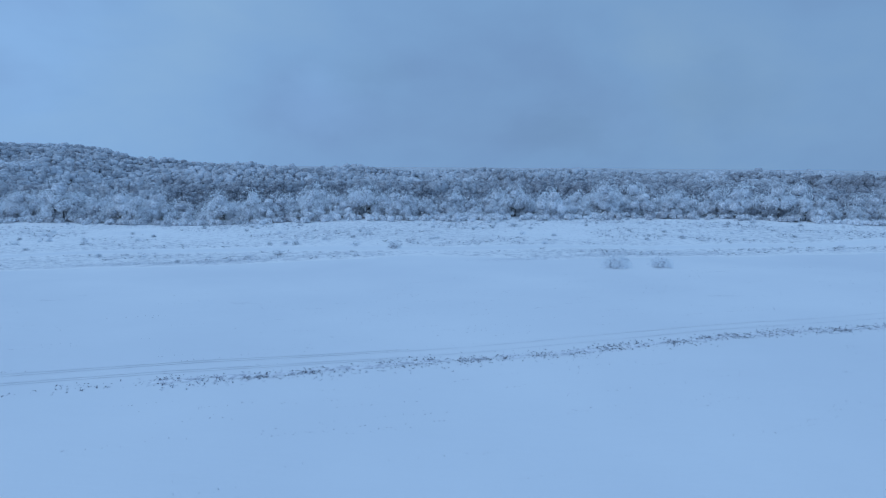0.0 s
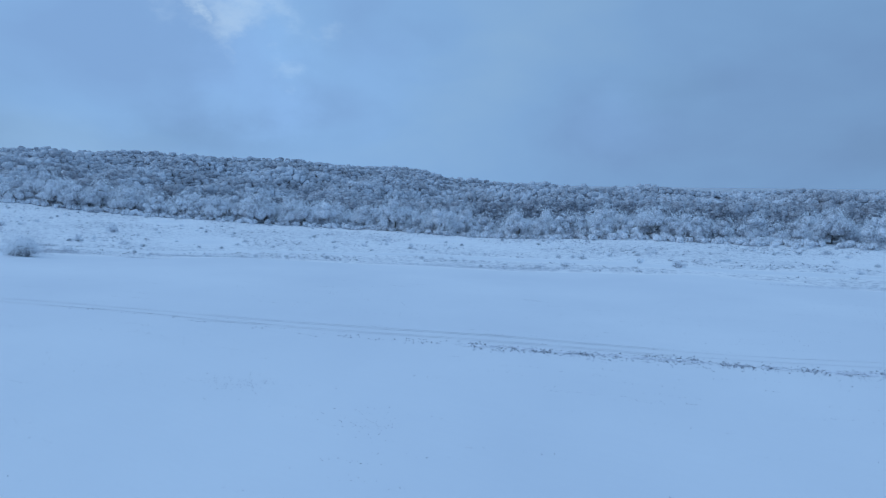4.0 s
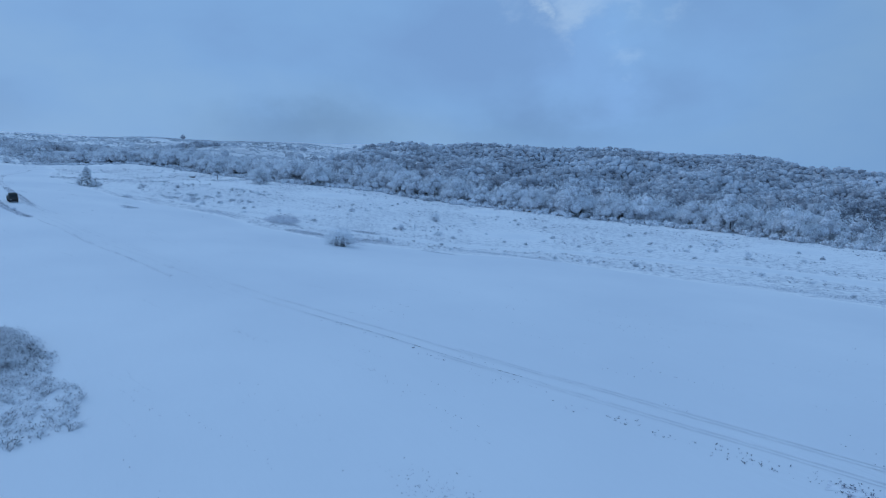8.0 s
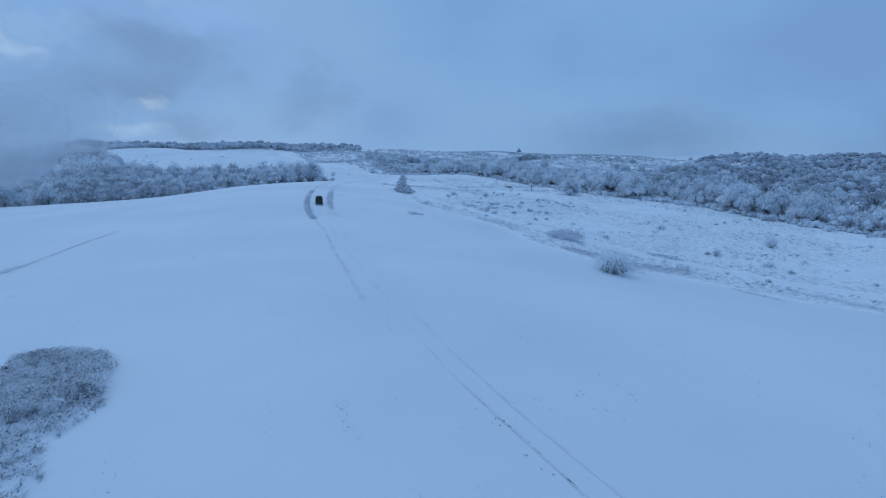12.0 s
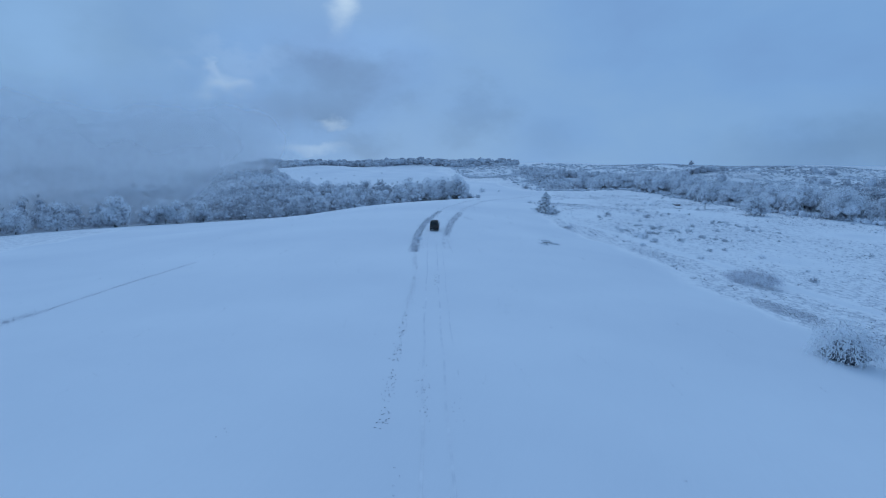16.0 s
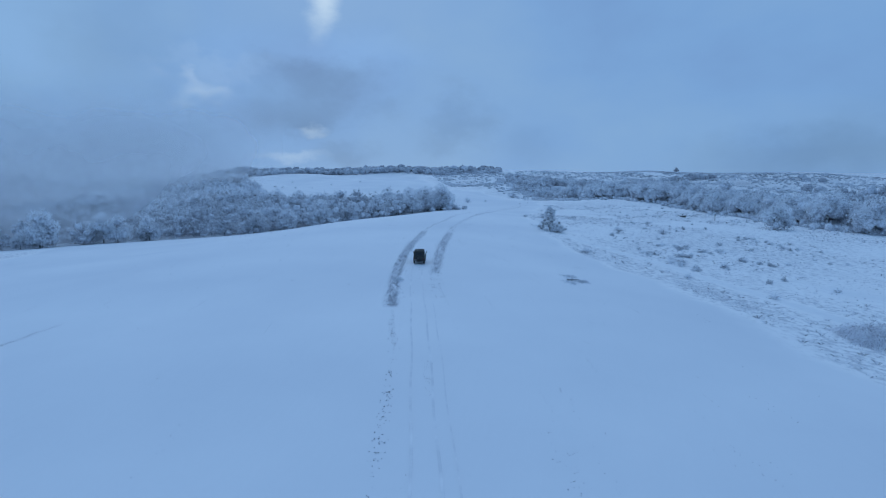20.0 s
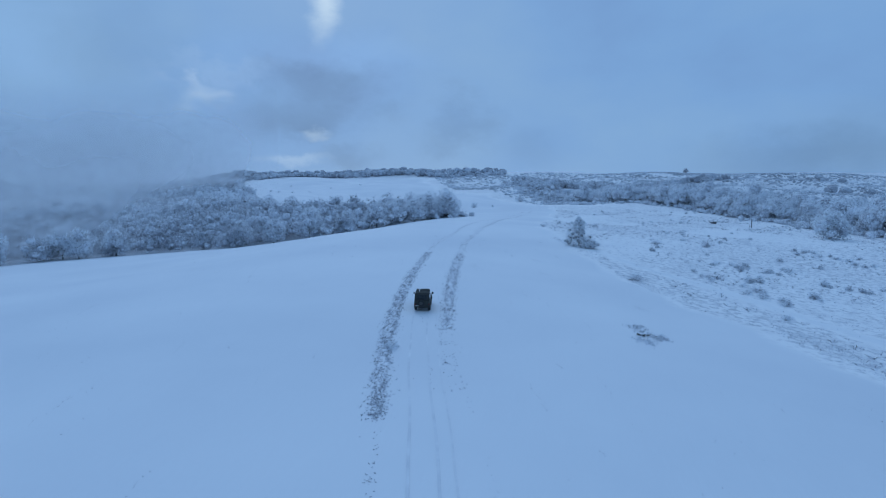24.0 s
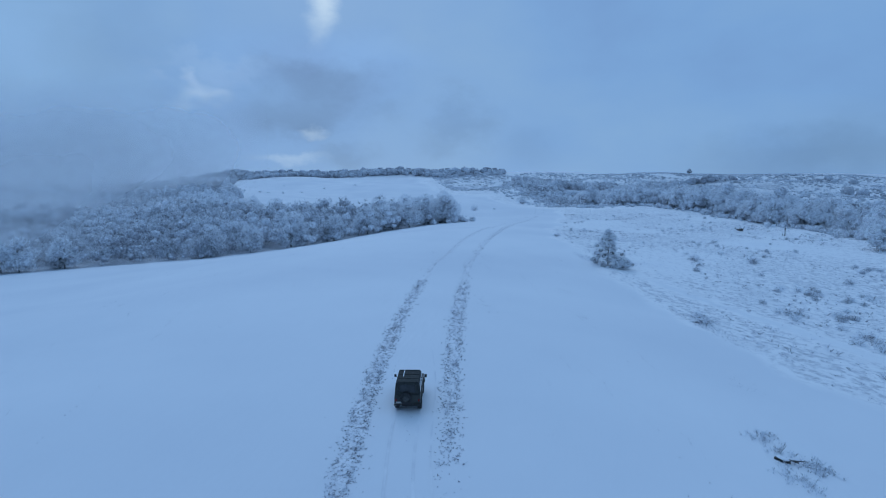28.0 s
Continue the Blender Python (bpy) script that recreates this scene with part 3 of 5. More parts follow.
def joined(*sets):
    vs, fs, k = [], [], 0
    for v, f in sets:
        vs.append(v)
        fs.append(f + k)
        k += len(v)
    return np.concatenate(vs), np.concatenate(fs)


def stick(bm, a, b, ra, rb, sides=5):
    a, b = Vector(a), Vector(b)
    q = (b - a).to_track_quat("Z", "Y")
    rings = []
    for p, r in ((a, ra), (b, rb)):
        rings.append([bm.verts.new(p + q @ Vector((r * math.cos(2 * math.pi * i / sides), r * math.sin(2 * math.pi * i / sides), 0))) for i in range(sides)])
    for i in range(sides):
        bm.faces.new((rings[0][i], rings[0][(i + 1) % sides], rings[1][(i + 1) % sides], rings[1][i]))
    bm.faces.new(rings[1])


def tree(name, seed, h, r, pieces, size, label, group, mat=None, lumps=80, at=None, lobes=8, bead=0.5, inner=None, twig=None, droop=0.75):
    rng = np.random.default_rng(seed)
    ob = holder(name, at or Matrix(), label, "tree", group)
    (v, f), inside, c = lobed_crown(rng, h, r, lobes, lumps, bead, pieces, size, droop, 0.12 if droop > 0 else 0.06)
    bm = bmesh.new()
    lean = rng.normal(scale=0.04 * h, size=2)
    top = (lean[0], lean[1], h * 0.72)
    mid = (lean[0] * 0.4, lean[1] * 0.4, h * 0.22)
    stick(bm, (0, 0, -0.4), mid, 0.02 * h + 0.04, 0.015 * h + 0.03, 7)
    stick(bm, mid, top, 0.015 * h + 0.03, 0.03, 6)
    for p in c:
        root = Vector(mid).lerp(Vector(top), min(max((p[2] / h - 0.25) / 0.8, 0.03), 0.8))
        knee = root.lerp(Vector(p), 0.55) + Vector((0, 0, 0.05 * h))
        stick(bm, root, knee, 0.011 * h, 0.008 * h, 5)
        stick(bm, knee, Vector(p), 0.008 * h, 0.02, 4)
        for _ in range(3):
            tip = Vector(p) + Vector(rng.normal(scale=0.22 * r, size=3))
            stick(bm, knee, tip, 0.004 * h, 0.012, 3)
    part("trunk", bm, BARK, ob)
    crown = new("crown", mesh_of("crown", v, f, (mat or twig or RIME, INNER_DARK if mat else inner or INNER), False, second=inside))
    crown.parent = ob
    return ob


rng = np.random.default_rng(5)


def scatter_far():
    """Places of the far woods' trees, closer together near the open ground."""
    out = []
    d = 120.0
    while d < 1330:
        gap = float(np.interp(d, (120, 300, 340, 520, 800, 1330), (6.6, 6.6, 4.4, 4.8, 6.4, 17)))
        count = int(radians(188) * d / gap)
        az = np.radians(-46 + 188 * (np.arange(count) + rng.uniform(-0.45, 0.45, count)) / count)
        dd = d + rng.uniform(-0.45, 0.45, count) * gap
        out.append(np.stack([-40 - np.sin(az) * dd, 15 + np.cos(az) * dd], 1))
        d += gap
    for d in np.arange(1030, 1190, 13):
        az = np.radians(np.linspace(95, 146, 110) + rng.uniform(-0.2, 0.2, 110))
        out.append(np.stack([-40 - np.sin(az) * (d + rng.uniform(-5, 5, 110)), 15 + np.cos(az) * (d + rng.uniform(-5, 5, 110))], 1))
    out = np.concatenate(out)
    # the wood thins out towards the open heath
    d, az = polar(out[:, 0], out[:, 1])
    s, n = along(out[:, 0], out[:, 1])
    open_heath = smooth(56, 74, az) * (az < 94) * smooth(430, 600, d) * smooth(100, 150, n - curve(NORTH_WOOD, s))
    return out[rng.uniform(0, 1, len(out)) > 0.8 * open_heath]


spots = scatter_far()
spots = spots[wooded(spots[:, 0], spots[:, 1])]


def open_near(x, y, reach):
    """Whether open ground lies within reach on the side of the field."""
    s, n = along(x, y)
    toward = np.where(n > 40, -1.0, 1.0) * reach
    a, b = place(s, n + toward)
    return ~wooded(a, b)


dist = np.hypot(spots[:, 0] + 40, spots[:, 1] - 15)
front = open_near(spots[:, 0], spots[:, 1], 17.0) & (dist < 520)
front_spots, deep_spots = spots[front], spots[~front]

kinds = []
for seed in range(10):
    r0 = np.random.default_rng(100 + seed)
    h = r0.uniform(9.0, 13.0)
    kinds.append((h, tree("tree", 40 + seed, h, h * r0.uniform(0.50, 0.62), 3900, 0.62, "broadleaf tree white with hoarfrost at the wood's edge", "trees at the edge of the woods", lumps=24, lobes=11, bead=0.26)))
grey_kinds = [tree("tree", 240 + k, 7.4 + 0.45 * k, 3.8 + 0.2 * k, 2200, 0.95, "leafless tree grey with frost at the southern wood's edge", "trees at the edge of the woods", lumps=30, lobes=9, bead=0.26, inner=INNER_SOUTH, twig=RIME if k % 3 else RIME_SOUTH, droop=-0.6) for k in range(6)]
small_kinds = [tree("small_tree", 60 + k, 3.6, 2.4, 1100, 0.5, "low frosted tree in front of the wood", "trees at the edge of the woods", lumps=16, lobes=6, bead=0.22) for k in range(5)]

order = rng.permutation(len(front_spots))
used = set()
for j in order[:300]:
    x, y = front_spots[j]
    low_one = rng.uniform() < 0.28
    src = grey_kinds[rng.integers(6)] if float(along(x, y)[1]) < 60 else small_kinds[rng.integers(5)] if low_one else kinds[rng.integers(10)][1]
    m = pose(x, y, float(height(x, y)) - 0.15, 0, 0, rng.uniform(0, 360)) @ Matrix.Diagonal((*(Vector((1, 1, 1)) * rng.uniform(0.8, 1.2) * (0.74 + 0.26 * float(smooth(5, 45, along(x, y)[0])))),)).to_4x4()
    if id(src) not in used:
        used.add(id(src))
        src.matrix_basis = m
    else:
        copy_thing(src, m)
for src in [k[1] for k in kinds] + grey_kinds + small_kinds:
    if id(src) not in used:
        x, y = front_spots[order[300 % len(order)]]
        src.matrix_basis = pose(x, y, float(height(x, y)))
rest = np.concatenate([front_spots[order[300:]], deep_spots])


def woods(name, where, h, r, lobes, lumps, bead, pieces, size, label, mats, category="woods", faces_in=80, droop=0.75):
    """Many trees or bushes as one stand."""
    models = []
    for k in range(10):
        r0 = np.random.default_rng(300 + k)
        high, wide = h * r0.uniform(0.85, 1.15), r * r0.uniform(0.85, 1.12)
        shape, inner, _ = lobed_crown(r0, high, wide, lobes, lumps, bead, pieces, size, droop, 0.12 if droop > 0 else 0.07) if lobes > 1 else round_crown(r0, high, wide, pieces, size, faces_in)
        models.append(shape[0])
    face = shape[1]
    models = np.array(models)
    k = rng.integers(0, 10, len(where))
    a = rng.uniform(0, 2 * np.pi, len(where))
    d = np.hypot(where[:, 0] + 40, where[:, 1] - 15)
    sc = np.clip(rng.normal(0.95, 0.23, len(where)), 0.5, 1.5) * (1 + 0.0001 * d + 0.0004 * np.maximum(d - 800, 0))
    sc = sc * (1 + 0.26 * wobble(where[:, 0], where[:, 1], 24, 4))
    v = models[k] * np.minimum(sc, 1.45 + 0.0007 * np.maximum(d - 400, 0))[:, None, None]
    ca, sa = np.cos(a)[:, None], np.sin(a)[:, None]
    x = v[:, :, 0] * ca - v[:, :, 1] * sa + where[:, 0:1]
    y = v[:, :, 0] * sa + v[:, :, 1] * ca + where[:, 1:2]
    z = v[:, :, 2] * (1 - 0.25 * smooth(600, 1000, d))[:, None] + height(where[:, 0], where[:, 1])[:, None] - 0.3
    v = np.stack([x, y, z], -1)
    f = face[None] + (np.arange(len(where)) * v.shape[1])[:, None, None]
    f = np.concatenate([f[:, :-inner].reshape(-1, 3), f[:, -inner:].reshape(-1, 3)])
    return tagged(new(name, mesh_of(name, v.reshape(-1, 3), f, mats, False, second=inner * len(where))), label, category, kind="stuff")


rd = np.hypot(rest[:, 0] + 40, rest[:, 1] - 15)
rs, rn = along(rest[:, 0], rest[:, 1])
# thick rime on the outer trees; the slopes behind are barer and darker
into_north = rn - curve(NORTH_WOOD, rs) + (6 + 8 * smooth(40, 110, rs)) * wobble(rest[:, 0], rest[:, 1], 30, 6)
into_south = curve(SOUTH_WOOD, rs) - rn
outer = np.where(rn > 40, into_north < np.interp(rs, (-40, 20, 150, 300, 420, 700), (24, 28, 38, 34, 24, 14)), into_south < 60)
near = rd < 310
south = rn < 60
woods("south_woods", rest[south & (rd < 400)], 9.6, 4.6, 4, 5, 0.34, 150, 1.15, "leafless wood grey with frost in the hollow beyond the field", (RIME_SOUTH, INNER_SOUTH), droop=-0.7)
woods("far_south_woods", rest[south & (rd >= 400) & (rd < 800)], 9.0, 4.2, 1, 0, 0.0, 26, 1.0, "far frosted wood on the southern slopes", (RIME_SOUTH, INNER_SOUTH), "woods", 20)
near, outer, rd = near & ~south, outer & ~south, np.where(south & (rd < 800), 0.0, rd)
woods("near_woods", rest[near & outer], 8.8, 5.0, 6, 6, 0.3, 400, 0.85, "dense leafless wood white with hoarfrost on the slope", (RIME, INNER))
# thin rime just behind the outer trees, colour darkened so farther woods look hazier
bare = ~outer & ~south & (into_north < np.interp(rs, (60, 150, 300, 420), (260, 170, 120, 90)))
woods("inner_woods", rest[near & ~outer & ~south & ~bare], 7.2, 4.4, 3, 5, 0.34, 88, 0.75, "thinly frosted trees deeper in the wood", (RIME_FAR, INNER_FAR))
woods("darkened_inner_woods", rest[near & bare], 7.2, 4.4, 3, 5, 0.34, 88, 0.75, "darkened thinly frosted trees behind the wood's edge", (RIME_DARKENED, INNER_DARKENED))
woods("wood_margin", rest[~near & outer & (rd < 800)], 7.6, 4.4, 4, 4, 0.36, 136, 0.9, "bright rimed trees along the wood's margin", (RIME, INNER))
woods("darkened_middle_woods", rest[~near & bare & (rd < 560)], 6.4, 4.3, 1, 0, 0.0, 26, 0.7, "darkened thinly frosted trees on the near slope", (RIME_DARKENED, INNER_DARKENED), "woods", 20)
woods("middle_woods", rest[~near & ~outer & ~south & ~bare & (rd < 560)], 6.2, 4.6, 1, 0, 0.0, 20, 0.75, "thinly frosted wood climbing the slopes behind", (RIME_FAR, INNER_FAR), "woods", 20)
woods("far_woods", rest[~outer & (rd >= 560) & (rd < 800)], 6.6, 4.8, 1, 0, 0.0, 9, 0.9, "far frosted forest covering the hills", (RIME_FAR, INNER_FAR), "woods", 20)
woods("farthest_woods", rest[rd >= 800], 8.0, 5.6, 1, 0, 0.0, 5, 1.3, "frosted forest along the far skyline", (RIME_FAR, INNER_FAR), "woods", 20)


# ---- shrubs and single trees ----
def spray(rng, count, reach, h, size, lean=0.5, spread_pow=0.5, base=0.0):
    """Blades or bare shoots that rise from the ground and bow outwards: two joined pieces each."""
    a = rng.uniform(0, 2 * np.pi, count)
    r = reach * rng.uniform(0, 1, count) ** spread_pow
    root = np.stack([r * np.cos(a) * 0.45, r * np.sin(a) * 0.45, np.full(count, base)], 1)
    ln = h * rng.uniform(0.55, 1.05, count)
    out = np.stack([np.cos(a), np.sin(a), np.zeros(count)], 1) * (lean * r / max(reach, 0.01))[:, None]
    mid = root + np.stack([out[:, 0] * ln * 0.5, out[:, 1] * ln * 0.5, ln * 0.62], 1) + rng.normal(scale=0.06 * h, size=(count, 3))
    tip = root + np.stack([out[:, 0] * ln * 1.25, out[:, 1] * ln * 1.25, ln * 0.86], 1) + rng.normal(scale=0.1 * h, size=(count, 3))
    side = np.cross(tip - root, rng.normal(size=(count, 3)))
    side /= np.linalg.norm(side, axis=1)[:, None] + 1e-6
    w = size * rng.uniform(0.6, 1.4, count)[:, None]
    v = np.stack([root - side * w * 0.5, root + side * w * 0.5, mid + side * w, mid - side * w, tip], 1).reshape(-1, 3)
    i = np.arange(count)[:, None] * 5
    return v, np.concatenate([i + np.array([[0, 1, 2]]), i + np.array([[0, 2, 3]]), i + np.array([[3, 2, 4]])])


def dome(rng, count, r, h, width):
    """Shoots that fan out from one root to a dome, bowed by the rime on them."""
    a = rng.uniform(0, 2 * np.pi, count)
    th = np.arccos(rng.uniform(0.03, 1.0, count))
    k = rng.uniform(0.55, 1.05, count)
    tip = np.stack([r * np.sin(th) * np.cos(a), r * np.sin(th) * np.sin(a), h * np.cos(th)], 1) * k[:, None] + rng.normal(scale=0.05 * h, size=(count, 3))
    mid = tip * 0.55 + np.stack([np.zeros(count), np.zeros(count), h * 0.16 * np.sin(th)], 1) + rng.normal(scale=0.05 * h, size=(count, 3))
    root = tip * np.array([0.18, 0.18, 0.0]) + rng.normal(scale=0.06 * r, size=(count, 3)) * np.array([1, 1, 0])
    tip[:, 2], mid[:, 2] = np.maximum(tip[:, 2], 0.04), np.maximum(mid[:, 2], 0.05)
    side = np.cross(tip - root, rng.normal(size=(count, 3)))
    side /= np.linalg.norm(side, axis=1)[:, None] + 1e-6
    w = width * rng.uniform(0.6, 1.4, count)[:, None]
    v = np.stack([root - side * w * 0.5, root + side * w * 0.5, mid + side * w, mid - side * w, tip], 1).reshape(-1, 3)
    i = np.arange(count)[:, None] * 5
    return v, np.concatenate([i + np.array([[0, 1, 2]]), i + np.array([[0, 2, 3]]), i + np.array([[3, 2, 4]])]), tip


FROST_STEM = island_material("frosted_stems", ((0.0, (0.11, 0.11, 0.13)), (0.28, (0.36, 0.365, 0.41)), (0.45, (0.71, 0.73, 0.79)), (1.0, (0.92, 0.94, 0.97))))


SCRUB = island_material("half_bare_scrub", ((0.0, (0.10, 0.104, 0.125)), (0.35, (0.28, 0.29, 0.33)), (0.6, (0.58, 0.61, 0.66)), (1.0, (0.90, 0.93, 0.97))))


BRAMBLE = island_material("violet_grey_brambles", ((0.0, (0.46, 0.46, 0.505)), (0.25, (0.70, 0.71, 0.76)), (0.5, (0.86, 0.88, 0.925)), (1.0, (0.92, 0.94, 0.97))), grain=0.5, lean=0.6)


def shrub(name, seed, r, h, label, group="", mat=None, shoots=160, pieces=260, size=0.22, at=None, category="shrub", weeping=False):
    """A round many-stemmed bush: bowed shoots with rimed sprays along them."""
    rng = np.random.default_rng(seed)
    ob = holder(name, at or Matrix(), label, category, group)
    if weeping:
        # branches arch over from the middle and hang to the snow
        v, f, _ = dome(rng, shoots, r * 0.8, h * 0.85, 0.02)
        new("stem_clump", mesh_of("stem_clump", v, f, mat or FROST_STEM)).parent = ob
        c = np.array([(0, 0, 0.06 * h), (0.25 * r, 0.1 * r, 0.0), (-0.25 * r, -0.12 * r, 0.0)])
        v, f = fronds(rng, c, np.array([0.98, 0.78, 0.78]) * r * 0.92, pieces, size, 0.1, h / r * 0.95, 14)
        (v, f), inside = joined((v, f), cores(rng, np.array([(0, 0, 0.12 * h)]), np.array([0.62 * min(r, h)]), 1.0)), 20
        v[:, 2] = np.maximum(v[:, 2], 0.02)
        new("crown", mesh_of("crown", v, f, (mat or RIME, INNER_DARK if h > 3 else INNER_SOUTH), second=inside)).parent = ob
        return ob
    v, f, _ = dome(rng, int(shoots * 0.55), r * 0.95, h * 0.95, 0.02 + 0.01 * r)
    new("stem_clump", mesh_of("stem_clump", v, f, RIME_SOUTH if r < 1.3 else FROST_STEM)).parent = ob
    _, _, tip = dome(rng, 80, r * 0.85, h * 0.85, 0.02)
    v, f = twigs(rng, tip, np.full(80, 0.24 * min(r, h)), int(pieces * 1.8), size, 0.1, 0.16)
    v[:, 2] = np.maximum(v[:, 2], 0.02)
    new("crown", mesh_of("crown", v, f, mat or RIME)).parent = ob
    return ob


frosty = "round leafless shrub covered in hoarfrost"
shrub("shrub", 11, 2.4, 2.0, frosty + " at the field's edge", "shrubs at the field's edge", at=stand(-40, 40, 20), shoots=110, pieces=2400, size=0.36, weeping=True)
shrub("shrub", 12, 1.8, 1.6, "low spreading frosted shrub at the field's edge", "shrubs at the field's edge", at=stand(-46.5, 38, 70), shoots=90, pieces=1700, size=0.34, weeping=True)
shrub("shrub", 13, 1.9, 1.9, frosty + " beside the snowy lane", "shrubs on the meadow", at=stand(-12.5, 77), shoots=160, pieces=300, size=0.26)
shrub("shrub", 14, 1.4, 1.2, "small dark frosted shrub on the meadow", "shrubs on the meadow", at=stand(10, 78.5), shoots=140, pieces=160)
shrub("shrub", 15, 3.0, 3.6, "large round frosted shrub on the field's edge", "shrubs at the field's edge", at=stand(104.5, 39.2), shoots=260, pieces=3600, size=0.42, weeping=True)
shrub("shrub", 16, 0.5, 2.8, "thin upright frosted sapling on the meadow", "shrubs on the meadow", at=stand(135.2, 91.4), shoots=40, pieces=140, size=0.26)
shrub("shrub", 28, 1.4, 2.1, "dense dark-stemmed frosted shrub on the meadow", "shrubs on the meadow", at=stand(136.8, 87.4), shoots=170, pieces=420, size=0.28)
shrub("shrub", 29, 2.3, 3.6, "tall loose frosted shrub on the meadow", "shrubs on the meadow", at=stand(152.9, 119.8), shoots=220, pieces=700, size=0.34)
shrub("shrub", 30, 1.6, 1.4, "low spreading frosted shrub on the meadow", "shrubs on the meadow", at=stand(124, 88.9), shoots=150, pieces=400, size=0.26)
shrub("shrub", 31, 1.8, 1.7, "dark-stemmed frosted shrub on the meadow", "shrubs on the meadow", at=stand(183.9, 109.2), shoots=160, pieces=360, size=0.28)
shrub("shrub", 17, 1.1, 0.9, "small frosted shrub on the meadow", "shrubs on the meadow", at=stand(73, 78), shoots=100, pieces=120)
shrub("shrub", 18, 1.9, 1.7, "frosted shrub on the meadow", "shrubs on the meadow", at=stand(261, 68), shoots=160, pieces=300)
shrub("shrub", 19, 2.1, 2.2, "loose frosted shrub on the meadow", "shrubs on the meadow", at=stand(264, 83), shoots=200, pieces=300)
shrub("shrub", 20, 1.6, 1.1, "low dark frosted shrub on the meadow", "shrubs on the meadow", at=stand(201, 58), shoots=140, pieces=180)
shrub("shrub", 21, 1.7, 1.0, "low frosted shrub on the field's edge", "shrubs at the field's edge", at=stand(202, 38.8), shoots=150, pieces=220)
shrub("shrub", 22, 1.4, 0.8, "low frosted shrub on the field's edge", "shrubs at the field's edge", at=stand(205.5, 40.2), shoots=120, pieces=160)
shrub("shrub", 23, 1.5, 1.2, "dark frosted shrub on the field's edge", "shrubs at the field's edge", at=stand(296, 47), shoots=150, pieces=160)
shrub("shrub", 24, 2.7, 4.0, "frosted shrub standing alone on the snow", "shrubs beyond the field", at=stand(462, 46), shoots=160, pieces=420, size=0.4)
shrub("shrub", 25, 1.2, 1.3, "small frosted shrub alone on the snow", "shrubs beyond the field", at=stand(468, 58), shoots=80, pieces=120, size=0.3)
shrub("shrub", 26, 5.0, 6.0, "large spreading frosted shrub before the wood", "shrubs beyond the field", at=stand(583, 98), shoots=260, pieces=620, size=0.6)


for k, (s, n) in enumerate(((663, -126), (655, -111), (656, -105), (671, -95), (721, -87), (804, -75), (933, -142), (799, -41))):
    shrub("shrub", 160 + k, 2.2 + 0.3 * (k % 3), 1.9 + 0.3 * (k % 2), "small frosted shrub alone on the far snowy slope", "shrubs beyond the field", at=stand(s, n), shoots=60, pieces=90, size=0.5)


shrub("shrub", 27, 0.9, 0.6, "low frosted bush beside an old rut", "shrubs in the field", at=stand(160.6, 1.1), shoots=90, pieces=260, size=0.16)


def bramble(name, s, n, rs, rn, h, label, seed, count, mat):
    """A low matted patch of stalks."""
    rng = np.random.default_rng(seed)
    v, f = spray(rng, count, 1.0, h, 0.02, 1.1 if h > 0.6 else 1.5)
    k = np.repeat(np.arange(count), 5)
    a, r = rng.uniform(0, 2 * np.pi, count), np.sqrt(rng.uniform(0, 1, count)) * rng.uniform(0.75, 1.0, count)
    v = v * np.repeat(rng.uniform(0.5, 1.1, count) * (1.15 - 0.7 * r * r), 5)[:, None]
    ps, pn = s + rs * r * np.cos(a), n + rn * r * np.sin(a)
    px, py = place(ps, pn)
    v[:, 0] += px[k]
    v[:, 1] += py[k]
    v[:, 2] += height(px, py)[k]
    x, y = place(s, n)
    v -= np.array([x, y, float(height(x, y))])
    ob = new(name, mesh_of(name, v, f, mat))
    ob.location = (x, y, float(height(x, y)))
    return tagged(ob, label, "bramble patch", kind="stuff")


shrub("bramble", 31, 4.6, 2.0, "low broad mound of frosted brambles on the meadow", mat=BRAMBLE, shoots=500, pieces=7000, size=0.42, at=stand(146.5, 54.5), category="bramble", weeping=True)
bramble("bramble_patch", 126, 47.5, 8.5, 3.6, 0.42, "violet-grey mat of frosted stalks on the meadow", 41, 3000, FROST_STEM)
bramble("bramble_patch", 113, 53, 5.5, 9.0, 0.42, "violet-grey mat of frosted stalks beside a shrub", 44, 3400, FROST_STEM)
bramble("bramble_patch", 131, 69, 6.0, 3.0, 0.4, "violet-grey mat of frosted stalks on the meadow", 42, 1600, FROST_STEM)
bramble("bramble_patch", 95, 56, 6.0, 0.6, 0.25, "short strip of frosted stalks in the snow", 43, 420, FROST_STEM)
bramble("bramble_patch", 112, 45.5, 9.0, 2.6, 0.35, "thin brown patch of dead stalks beside a shrub", 32, 1122, BLADE)
bramble("bramble_patch", 200, 38.5, 12.0, 1.6, 0.3, "straggling frosted stalks along the field's edge", 33, 918, BLADE)
bramble("bramble_patch", 248, 40.5, 14.0, 1.6, 0.32, "straggling frosted stalks along the field's edge", 34, 816, BLADE)
bramble("bramble_patch", 25, 74, 30.0, 3.0, 0.4, "long strip of frosted grass along the field's edge", 35, 3740, BLADE)
bramble("bramble_patch", -50, 53, 34.0, 2.5, 0.4, "long strip of frosted grass along the field's edge", 36, 3060, BLADE)
bramble("bramble_patch", 88, 69, 18.0, 2.6, 0.4, "strip of frosted grass along the field's edge", 37, 1870, BLADE)
bramble("bramble_patch", 165, 46.5, 18.0, 3.0, 0.4, "thin frosted grass along the field's edge", 38, 1530, BLADE)


